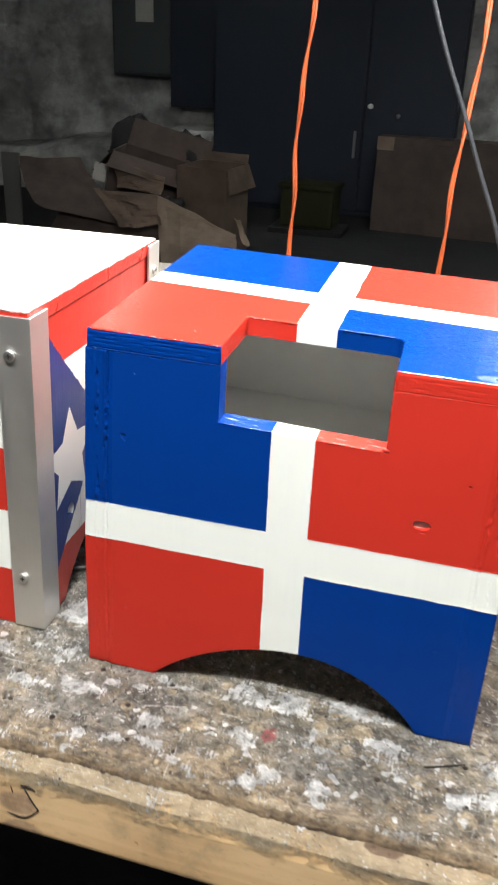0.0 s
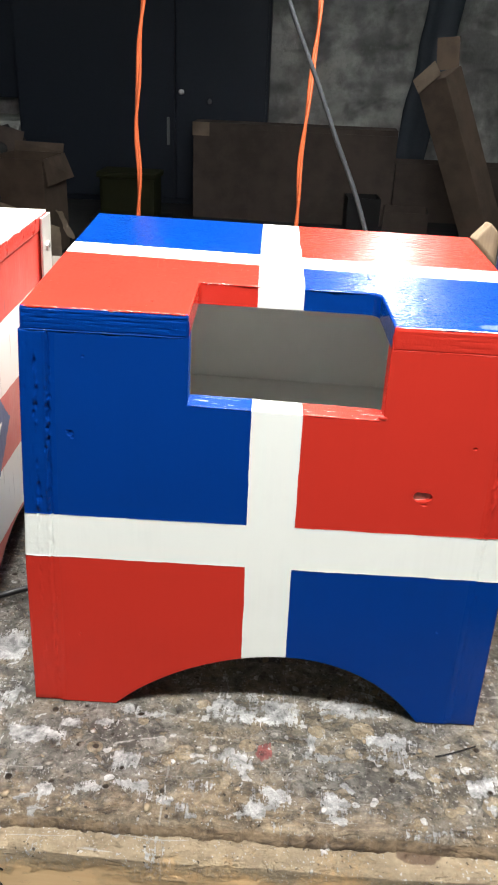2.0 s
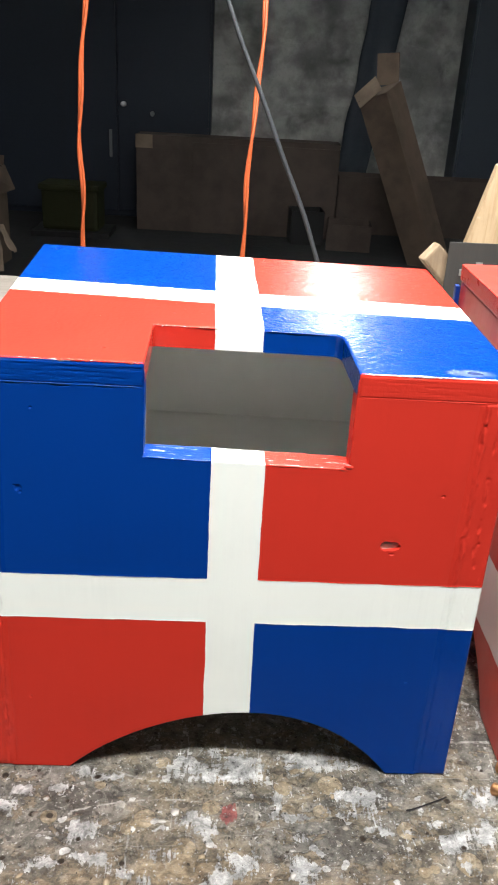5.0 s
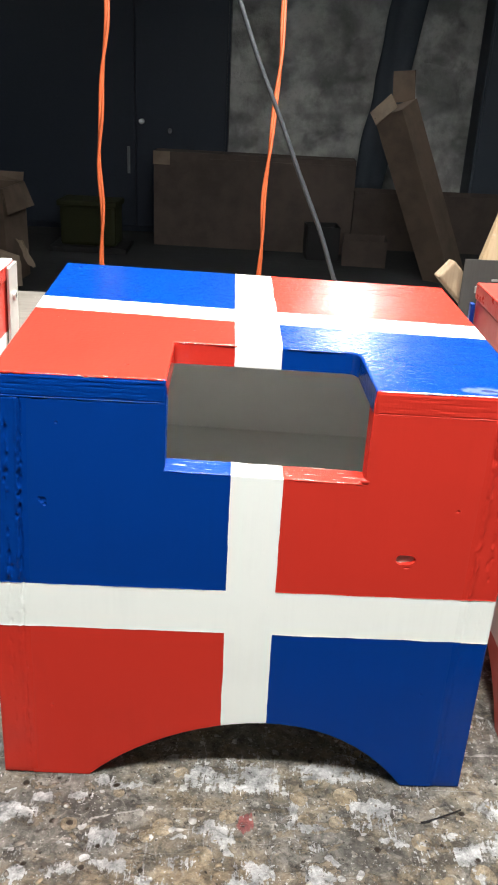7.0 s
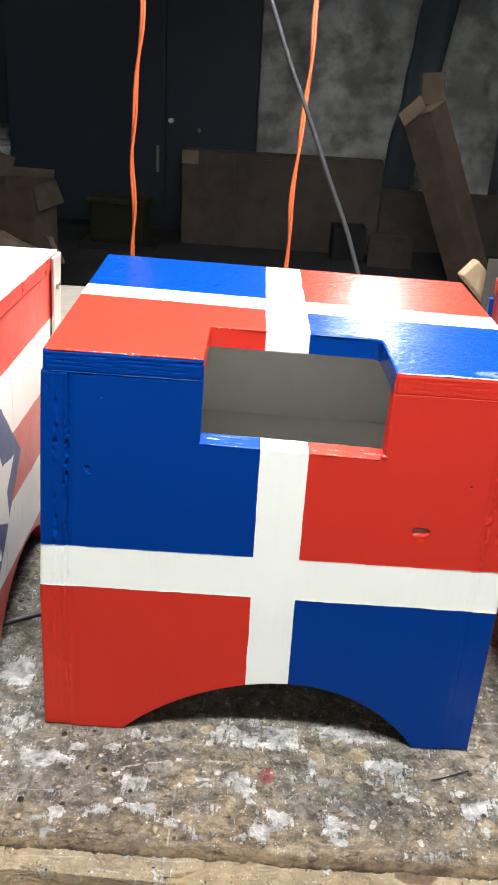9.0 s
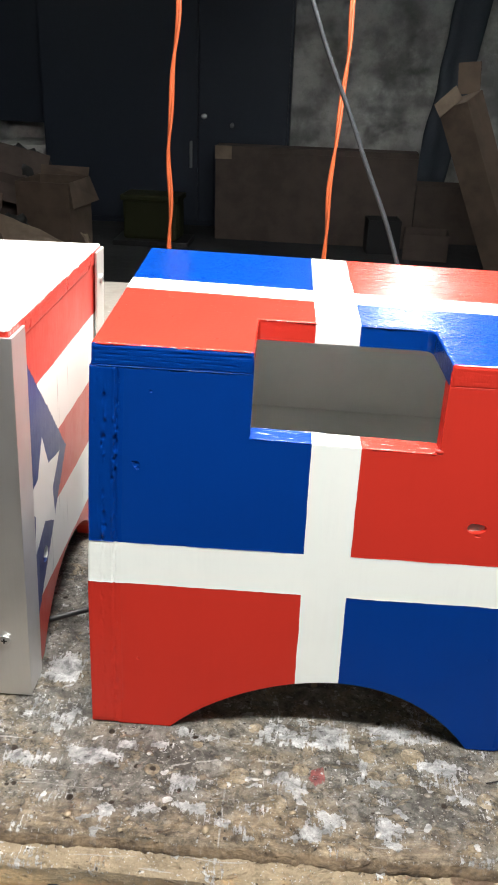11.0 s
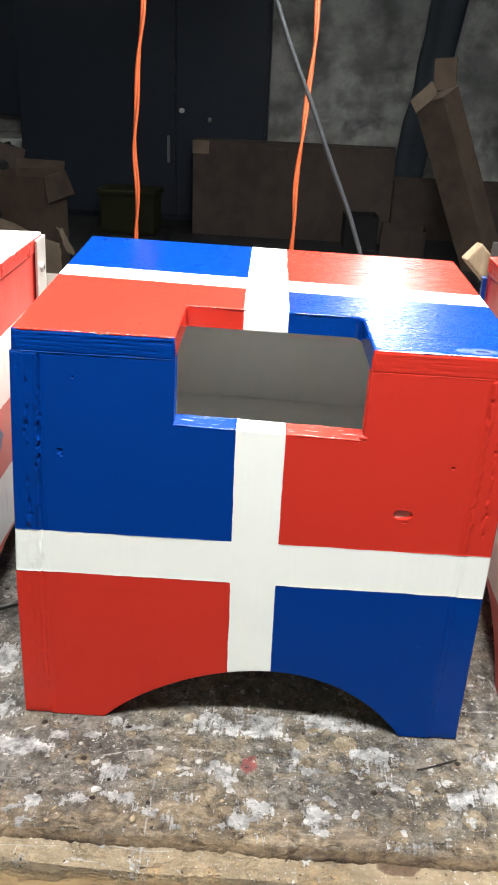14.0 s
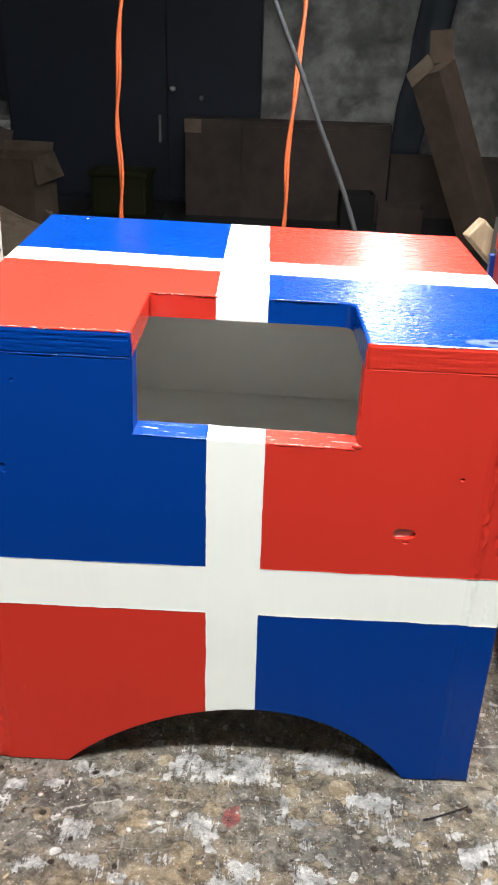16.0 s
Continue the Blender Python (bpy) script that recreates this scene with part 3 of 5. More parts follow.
def arch(u0, u1, rise, count=22, askew=0.0):
    """Points of a low arch from (u0, 0) to (u1, 0); askew: how far it stands higher on one flank than on the other."""
    half = (u1 - u0) / 2
    R = (half * half + rise * rise) / (2 * rise)
    a = math.asin(min(1, half / R))
    pts = [(R * math.sin(-a + 2 * a * i / count), R * math.cos(-a + 2 * a * i / count) - R + rise) for i in range(count + 1)]
    return [((u0 + u1) / 2 + u, z + askew * 1.75 * u / (0.655 * half) * (1 - (u / half) ** 2)) for u, z in pts]


def slots(ob, pick):
    """Gives each face of a part the material slot that pick(centre, normal) names."""
    for p in ob.data.polygons:
        p.material_index = pick(p.center, p.normal)


def bend(ob, f, cuts=()):
    """Moves the vertices of a part: hand-made things are out of square. cuts: levels at which it may bend."""
    if cuts:
        bm = bmesh.new()
        bm.from_mesh(ob.data)
        for z in cuts:
            bmesh.ops.bisect_plane(bm, geom=[*bm.verts, *bm.edges, *bm.faces], plane_co=(0, 0, z), plane_no=(0, 0, 1), dist=1e-6)
        bm.to_mesh(ob.data)
        bm.free()
    for v in ob.data.vertices:
        v.co = f(v.co)


def carve(ob, cutters):
    """Sinks holes into a part: each cutter is a bmesh."""
    for bm in cutters:
        tool = new("tool", mesh_of(bm, "tool", list(ob.data.materials)))
        tool.parent = ob.parent
        mod = ob.modifiers.new("cut", "BOOLEAN")
        mod.operation, mod.solver, mod.object = "DIFFERENCE", "EXACT", tool
        bpy.context.view_layer.update()
        me = bpy.data.meshes.new_from_object(ob.evaluated_get(bpy.context.evaluated_depsgraph_get()))
        ob.modifiers.clear()
        ob.data = me
        bpy.data.objects.remove(tool)


def ball(x, y, z, sx, sy, sz):
    bm = bmesh.new()
    bmesh.ops.create_icosphere(bm, subdivisions=2, radius=1)
    bm.transform(Matrix.LocRotScale((x, y, z), None, (sx, sy, sz)))
    return bm


# ---- the cellar ----
def rough_wall(name, x0, x1, z0, z1, y, thick, step, deep, mat, label, seed):
    """A rubble wall facing low y, its face uneven."""
    bm = bmesh.new()
    nx, nz = int((x1 - x0) / step), int((z1 - z0) / step)
    rows = []
    for j in range(nz + 1):
        row = []
        for i in range(nx + 1):
            x, z = x0 + (x1 - x0) * i / nx, z0 + (z1 - z0) * j / nz
            cell = noise.cell(Vector((x * 2.2 + seed + 0.5 * (int(z * 3.4) % 2), int(z * 3.4), seed)))
            d = deep * (noise.noise(Vector((x * 1.7, z * 2.1, seed))) + 0.5 * noise.noise(Vector((x * 6, z * 7, seed))) + 0.5 * cell)
            row.append(bm.verts.new((x, y + d, z)))
        rows.append(row)
    for a, b in zip(rows, rows[1:]):
        for i in range(nx):
            bm.faces.new((a[i], a[i + 1], b[i + 1], b[i]))
    back = [bm.verts.new(c) for c in ((x0, y + thick, z0), (x1, y + thick, z0), (x1, y + thick, z1), (x0, y + thick, z1))]
    bm.faces.new(back[::-1])
    bm.faces.new([*rows[0][::-1], back[0], back[1]])
    bm.faces.new([*rows[-1], back[2], back[3]])
    bm.faces.new([*[r[0] for r in rows], back[3], back[0]])
    bm.faces.new([*[r[-1] for r in rows][::-1], back[1], back[2]])
    return tagged(part(name, bm, mat, smooth=True), label, "wall", kind="structure")


CEIL = 2.48
tagged(part("floor", box(-6.0, 5.2, -5.2, 7.9, -0.15, 0.0), M_floor), "concrete cellar floor, coloured nearly black for the gloom", "floor", kind="structure")
tagged(part("ceiling", box(-6.0, 5.2, -5.2, 7.9, CEIL, CEIL + 0.15), M_ceiling), "unseen boarded ceiling, made pale to bounce light down", "ceiling", kind="structure")
rough_wall("wall_north", -5.6, 4.8, 0.0, CEIL, 7.4, 0.5, 0.07, 0.10, M_wall, "uneven lime-washed rubble stone cellar wall", 3.0)
tagged(part("wall_south", box(-6.0, 5.2, -5.2, -4.8, 0, CEIL), M_wall), "lime-washed cellar wall", "wall", kind="structure")
tagged(part("wall_west", box(-6.0, -5.6, -4.8, 7.9, 0, CEIL), M_wall), "lime-washed cellar wall", "wall", kind="structure")
tagged(part("wall_east", box(4.8, 5.2, -4.8, 7.9, 0, CEIL), M_wall), "lime-washed cellar wall", "wall", kind="structure")


# ---- workbench ----
Z = 0.9
bench = thing("workbench", "old wooden workbench with paint-spattered scarred top", "workbench", (0, 0, 0))


DAUBS = ((-0.168, -0.034, 0.02, 0.008), (-0.097, -0.052, 0.016, 0.011), (-0.017, -0.046, 0.018, 0.01), (-0.027, -0.004, 0.026, 0.014), (0.0, -0.085, 0.01, 0.012), (-0.085, -0.072, 0.016, 0.006), (-0.148, -0.096, 0.004, 0.005), (0.015, 0.0, 0.02, 0.014), (0.063, 0.008, 0.031, 0.010), (0.033, -0.028, 0.0028, 0.012), (0.045, -0.038, 0.016, 0.003), (0.011, -0.075, 0.013, 0.013), (0.047, -0.08, 0.011, 0.012), (0.177, -0.018, 0.019, 0.014), (0.15, -0.058, 0.014, 0.007), (0.153, -0.075, 0.007, 0.004), (0.175, -0.049, 0.007, 0.012), (0.095, -0.02, 0.023, 0.007), (-0.117, -0.077, 0.015, 0.005), (-0.205, -0.04, 0.025, 0.010), (-0.212, 0.055, 0.02, 0.014), (-0.19, 0.0, 0.012, 0.010), (-0.25, -0.01, 0.018, 0.010))
DARKS = ((0.10, -0.065, 0.050, 0.020), (0.165, -0.085, 0.03, 0.02), (0.045, -0.005, 0.018, 0.014), (-0.01, -0.075, 0.02, 0.02), (-0.11, -0.03, 0.05, 0.012), (0.15, 0.04, 0.03, 0.03), (-0.21, 0.02, 0.03, 0.03))
DROPS = ((0.0385, -0.0150, 0.0068), (0.1205, -0.0475, 0.0075), (0.047, 0.001, 0.0036), (0.0535, 0.0015, 0.003), (-0.055, -0.042, 0.0075), (0.1562, -0.0718, 0.0090), (0.1798, -0.0684, 0.0055), (0.1258, -0.078, 0.0042), (0.1328, -0.076, 0.0036), (0.0635, -0.0336, 0.0055), (0.0722, -0.0113, 0.0090), (0.0415, -0.0331, 0.0050), (-0.0888, -0.0156, 0.0042), (-0.0278, -0.0641, 0.0080), (-0.0465, 0.0052, 0.0060), (-0.0113, -0.0323, 0.0065), (-0.0653, -0.0501, 0.0058), (-0.119, -0.0422, 0.0060), (0.1045, -0.0884, 0.0050))


def bench_top():
    """The worn part of the bench top: dents, pits, torn front edge; it also carries how thick paint and dirt lie."""
    x0, x1, y0, y1, step = -0.36, 0.26, -0.098, 0.2, 0.0014
    nx, ny = int((x1 - x0) / step), int((y1 - y0) / step)
    rng = random.Random(11)
    pits = [(rng.uniform(x0, x1), rng.uniform(-0.095, 0.17), rng.uniform(0.0008, 0.0019) * rng.choice((1, 1, 1.5))) for _ in range(70)]
    pits += [(rng.uniform(-0.30, -0.08), rng.uniform(-0.075, 0.06), rng.uniform(0.0014, 0.0026)) for _ in range(22)]
    spots = [(rng.uniform(x0, x1), rng.uniform(-0.096, 0.15), min(0.0036, 0.0005 / rng.uniform(0.12, 1.0))) for _ in range(420)]

    daubs = [*DAUBS, *[(rng.uniform(-0.34, -0.10), rng.uniform(-0.09, 0.05), rng.uniform(0.004, 0.016), rng.uniform(0.003, 0.008)) for _ in range(16)], *[(rng.uniform(-0.10, 0.2), rng.uniform(-0.095, 0.0), rng.uniform(0.003, 0.009), rng.uniform(0.002, 0.005)) for _ in range(18)]]

    def near_by(marks):
        cells = {}
        for p in marks:
            for a in (-1, 0, 1):
                for b in (-1, 0, 1):
                    cells.setdefault((int(p[0] // 0.01) + a, int(p[1] // 0.01) + b), []).append(p)
        return cells

    cells, spot_cells = near_by(pits), near_by(spots)
    bm = bmesh.new()
    layer = {k: bm.verts.layers.float.new(k) for k in ("white", "dirt", "tan", "red", "pit", "spot")}
    rows = []
    for j in range(ny + 1):
        row = []
        for i in range(nx + 1):
            x, y = x0 + (x1 - x0) * i / nx, y0 + (y1 - y0) * j / ny
            rim = min(1.0, (x - x0) / 0.02, (x1 - x) / 0.02, (y1 - y) / 0.02)
            wx = x + 0.006 * noise.noise(Vector((x * 60, y * 60, 4))) + 0.003 * noise.noise(Vector((x * 170, y * 170, 9)))
            wy = y + 0.005 * noise.noise(Vector((x * 60, y * 60, 14))) + 0.003 * noise.noise(Vector((x * 170, y * 170, 19)))
            white = max(max(0.0, 1.25 - ((wx - a) / p) ** 2 - ((wy - b) / q) ** 2) for a, b, p, q in daubs)
            dirt = max(max(0.0, 1.2 - ((wx - a) / p) ** 2 - ((wy - b) / q) ** 2) for a, b, p, q in DARKS)
            tan = max(max(0.0, 1.3 - ((x - a) ** 2 + (y - b) ** 2) / (r * r)) for a, b, r in DROPS)
            red = max(0.0, 1.2 - ((wx - 0.0005) / 0.0055) ** 2 - ((wy + 0.036) / 0.0105) ** 2)
            z = 0.0010 * noise.noise(Vector((x * 14, y * 20, 1))) + 0.0010 * noise.noise(Vector((x * 60, y * 95, 2))) + 0.0006 * noise.noise(Vector((x * 190, y * 260, 3)))
            near = max(0.0, 1 - (y - y0) / 0.030)
            wear = max(0.0, noise.noise(Vector((x * 16, 0.3, 5))) + 0.4)
            z -= near ** 2 * (0.0003 + 0.003 * wear) + near * 0.0025 * abs(noise.noise(Vector((x * 35, y * 60, 8))))
            z += 0.0005 * min(1, white) + 0.0006 * min(1, tan)
            pit = 0.0
            for a, b, r in cells.get((int(x // 0.01), int(y // 0.01)), ()):
                q = ((x - a) ** 2 + (y - b) ** 2) / (r * r)
                if q < 6:
                    pit = max(pit, math.exp(-q))
            spot = 0.0
            for a, b, r in spot_cells.get((int(x // 0.01), int(y // 0.01)), ()):
                q = ((wx - a) ** 2 + 1.6 * (wy - b) ** 2) / (r * r)
                if q < 3:
                    spot = max(spot, 1.2 - q * 0.6)
            z = Z - 0.0008 + rim * (z - 0.0040 * pit)
            yy = y
            if j < 3:
                yy -= (1 - j / 3) * (0.0010 * noise.noise(Vector((x * 22, 1.7, 0))) + 0.0010 * noise.noise(Vector((x * 90, 2.7, 0))) + 0.0018 * noise.noise(Vector((x * 260, 2.7, 0))) - 0.010 * max(0.0, noise.noise(Vector((x * 30, 5.7, 0))) - 0.28))
            v = bm.verts.new((x, yy, z))
            for k, val in (("white", white), ("dirt", dirt), ("tan", tan), ("red", red), ("pit", pit), ("spot", spot)):
                v[layer[k]] = val
            row.append(v)
        rows.append(row)
    for a, b in zip(rows, rows[1:]):
        for i in range(nx):
            bm.faces.new((a[i], a[i + 1], b[i + 1], b[i]))
    low = [bm.verts.new((v.co.x, v.co.y - 0.0045, Z - 0.016 + 0.001 * noise.noise(v.co * 30))) for v in rows[0]]
    mid = [bm.verts.new((v.co.x, v.co.y - 0.0030 + 0.002 * noise.noise(v.co * 90), (v.co.z + w.co.z) / 2)) for v, w in zip(rows[0], low)]
    for a, b in ((low, mid), (mid, rows[0])):
        for i in range(nx):
            bm.faces.new((a[i], a[i + 1], b[i + 1], b[i]))
    b1, b2 = bm.verts.new((x1, y1, Z - 0.016)), bm.verts.new((x0, y1, Z - 0.016))
    bm.faces.new([b2, b1, *low[::-1]])
    bm.faces.new([*rows[-1], b1, b2])
    bm.faces.new([low[-1], b1, *[r[-1] for r in rows][::-1], mid[-1]])
    bm.faces.new([b2, low[0], mid[0], *[r[0] for r in rows]])
    return bm


part("front_board", bench_top(), M_bench, bench, "scarred board covered with paint splashes", True)
part("side_board", box(-1.5, -0.3605, -0.098, 0.42, Z - 0.016, Z - 0.0006, 0.001), M_bench, bench)
part("side_board", box(0.2605, 1.5, -0.098, 0.42, Z - 0.016, Z - 0.0006, 0.001), M_bench, bench)
part("middle_board", box(-0.36, 0.26, 0.2003, 0.42, Z - 0.016, Z - 0.0006, 0.0008), M_bench, bench)
part("rear_board", box(-1.5, 1.5, 0.4225, 1.345, Z - 0.016, Z, 0.002), M_backboard, bench, "paler, cleaner rear board")


def front_rail():
    bm = bmesh.new()
    n, prof = 240, ((-0.06, -0.066), (-0.116, -0.066), (-0.1185, -0.064), (-0.1190, -0.061), (-0.1192, -0.015), (-0.1175, -0.0025), (-0.114, 0.0), (-0.096, 0.0005), (-0.06, -0.001))
    rings = []
    for i in range(n + 1):
        x = -1.5 + 3.0 * i / n
        ring = []
        for k, (y, z) in enumerate(prof):
            dy = dz = 0.0
            if 4 <= k <= 7:
                dy = 0.003 * noise.noise(Vector((x * 12, k * 0.3, 3))) + 0.0012 * noise.noise(Vector((x * 60, k, 3)))
                dz = 0.0022 * noise.noise(Vector((x * 9, k * 0.3, 8))) + 0.001 * noise.noise(Vector((x * 70, k, 8)))
            ring.append(bm.verts.new((x, y + dy, Z - 0.0165 + 0.0035 + z + dz if k in (4, 5, 6, 7) else Z - 0.0165 + z)))
        rings.append(ring)
    for a, b in zip(rings, rings[1:]):
        for k in range(len(prof)):
            bm.faces.new((a[k], b[k], b[(k + 1) % len(prof)], a[(k + 1) % len(prof)]))
    bm.faces.new(rings[0][::-1])
    bm.faces.new(rings[-1])
    bmesh.ops.recalc_face_normals(bm, faces=bm.faces[:])
    return bm


rail = part("front_rail", front_rail(), M_rail, bench, "pine rail, spattered on its upper face")
for line in (((-0.175, 0.871), (-0.169, 0.872), (-0.163, 0.869)), ((-0.172, 0.868), (-0.168, 0.859), (-0.162, 0.848)), ((-0.162, 0.848), (-0.170, 0.839), (-0.178, 0.835), (-0.190, 0.837)), ((-0.184, 0.868), (-0.183, 0.861))):
    part("crack", tube(smooth_line([(x, -0.1190, z) for x, z in line], 0.003), 0.0007, 6), M_dark, rail, "dark crack round a knot", True)
part("rear_rail", box(-1.5, 1.5, 1.30, 1.34, Z - 0.10, Z - 0.0165, 0.003), M_leg, bench)
for x in (-1.4, 1.4):
    part("end_rail", box(x - 0.02, x + 0.02, -0.058, 1.298, Z - 0.10, Z - 0.0165, 0.003), M_leg, bench)
    for y in (0.05, 1.22):
        part("leg", box(x - 0.065 if x > 0 else x + 0.022, x - 0.022 if x > 0 else x + 0.065, y, y + 0.09, 0, Z - 0.018, 0.003), M_leg, bench)


def paint_crumbs():
    """Dried crumbs of filler, glue and paint stuck to the bench, as one layer of small lumps."""
    rng = random.Random(31)
    verts, faces = [], []
    seed_bm = bmesh.new()
    bmesh.ops.create_icosphere(seed_bm, subdivisions=1, radius=1)
    ring = [v.co.copy() for v in seed_bm.verts]
    tris = [[v.index for v in f.verts] for f in seed_bm.faces]
    seed_bm.free()
    for _ in range(190):
        x, y = rng.uniform(-0.33, 0.25), -0.096 + 0.16 * rng.random() ** 1.6
        r = min(0.0040, 0.0007 / rng.uniform(0.16, 1.0))
        tall, turn, wide = r * rng.uniform(0.06, 0.20), rng.uniform(0, math.pi), rng.uniform(0.45, 1.0)
        base = len(verts)
        for p in ring:
            q = 1 + 0.8 * noise.noise(p * 1.9 + Vector((x * 900, y * 900, 0)))
            a, b = p.x * r * q, p.y * r * q * wide
            verts.append((x + a * math.cos(turn) - b * math.sin(turn), y + a * math.sin(turn) + b * math.cos(turn), Z - 0.0009 + tall * (0.55 + p.z * q)))
        faces += [[base + k for k in t] for t in tris]
    me = bpy.data.meshes.new("dried_crumbs")
    me.from_pydata(verts, [], faces)
    n = Nodes("dried_filler_and_paint", 0.6)
    k = n.add("ShaderNodeNewGeometry").outputs["Random Per Island"]
    c = n.mix(n.step(k, 0.40, 0.42), (0.40, 0.32, 0.21), (0.27, 0.24, 0.20))
    c = n.mix(n.step(k, 0.74, 0.76), c, (0.56, 0.54, 0.50))
    c = n.mix(n.step(k, 0.90, 0.92), c, (0.07, 0.055, 0.045))
    n.colour(n.mix(1.0, c, n.mix(n.noise(300, 4, 0.7), (0.55, 0.55, 0.55), (1, 1, 1)), "MULTIPLY"))
    n.bump(n.noise(500, 4, 0.7), 0.5, 0.0006)
    me.materials.append(n.m)
    for p in me.polygons:
        p.use_smooth = True
    tagged(new("dried_crumbs", me), "dried crumbs of paint and filler stuck on the bench", "crumbs", kind="stuff")


paint_crumbs()

# ---- painted boxes ----
W0, W1, D, H, LID = -0.1735, 0.1560, 0.272, 0.305, 0.0148
SIDE = 0.0205
LEVELS = [0.04 * i + 0.0013 for i in range(1, 4)] + [0.14 + 0.018 * i for i in range(9)]


def box_front(x0, x1, notch, feet, rise):
    """The outline of a front panel with a hand slot at its upper edge and an arched foot."""
    pts = [(x0, 0.0), *arch(*feet, rise, askew=0.0036), (x1, 0.0), (x1, H - LID)]
    if notch:
        a, b, low = notch
        pts += [(b, H - LID), (b, low - 0.0026), (a, low), (a, H - LID)]
    return pts + [(x0, H - LID)]


def seam_strip(x0, x1):
    """Filler smeared over the joint of side and front and painted: groove, craters and lumps."""
    left = x0 < 0
    rng = random.Random(5 if left else 6)
    joint = x1 - 0.0012 if left else x0 + 0.0012
    a, b = (x0 + 0.0003, x1 + 0.006) if left else (x0 - 0.005, x1 - 0.0003)
    marks = []
    for _ in range(240 if left else 170):
        z = rng.uniform(0.015, 0.284)
        strong = 1.0 if z > 0.168 else 0.30
        pick = rng.random()
        x = joint + rng.gauss(-0.0006 if left else 0.0012, 0.0010) if pick < 0.55 else joint + (-0.0085 if left else 0.0095) + rng.gauss(0, 0.0007) if pick < 0.86 else (rng.uniform(a + 0.002, joint) if left else rng.uniform(joint, b - 0.002))
        strong *= 1.0 if pick < 0.86 else 0.35
        marks.append((x, z, rng.uniform(0.0003, 0.0008), rng.uniform(0.0008, 0.0034), strong * rng.choice((-1.3, -0.8, 0.7, 0.9))))
    nx, nz = 40, 340
    z0, z1 = 0.0006, H - LID - 0.0003
    bm = bmesh.new()
    rows = []
    for j in range(nz + 1):
        z = z0 + (z1 - z0) * j / nz
        near = [m for m in marks if abs(z - m[1]) < 3 * m[3]]
        row = []
        for i in range(nx + 1):
            x = a + (b - a) * i / nx
            rim = min(1.0, (x - a) / (0.0012 if left else 0.003), (b - x) / (0.003 if left else 0.0012), (z - z0) / 0.004, (z1 - z) / 0.0008)
            strong = 1.0 if z > 0.168 else 0.5 if z > 0.128 else 0.35
            wob = joint + 0.0007 * noise.noise(Vector((z * 60, x0, 1))) + 0.0004 * noise.noise(Vector((z * 300, x0, 2)))
            deep = strong * (0.55 + 0.8 * noise.noise(Vector((z * 35, x0, 7))))
            own = 1 / (1 + math.exp((1 if left else -1) * (x - joint) / 0.0009))
            h = 0.00006 + 0.00020 * own + (0.00006 + (0.00014 if left and z > 0.135 else 0.00008) * own) * noise.noise(Vector((x * 260, z * 70, 3)))
            h -= (0.0031 if left else 0.0016) * max(0.0, deep) * math.exp(-((x - wob) / 0.0006) ** 2)
            h += (0.0008 if left else 0.0009) * strong * math.exp(-((x - wob - (0.0016 if not left else -0.0018)) / 0.0011) ** 2)
            for mx, mz, rx, rz, amp in near:
                q = ((x - mx) / rx) ** 2 + ((z - mz) / rz) ** 2
                if q < 6:
                    h += (0.0013 if left else 0.00085) * amp * math.exp(-q)
            row.append(bm.verts.new((x, min(0.0013, 0.0003 - max(-0.2, rim) * (h + 0.0003)), z)))
        rows.append(row)
    for p, q in zip(rows, rows[1:]):
        for i in range(nx):
            bm.faces.new((p[i], p[i + 1], q[i + 1], q[i]))
    edge = [*rows[0], *[r[-1] for r in rows[1:]], *rows[-1][-2::-1], *[r[0] for r in rows[-2:0:-1]]]
    back = [bm.verts.new((v.co.x, 0.0016, v.co.z)) for v in edge]
    for k in range(len(edge)):
        m = (k + 1) % len(edge)
        bm.faces.new((edge[m], edge[k], back[k], back[m]))
    bm.faces.new(back)
    bmesh.ops.recalc_face_normals(bm, faces=bm.faces[:])
    return bm


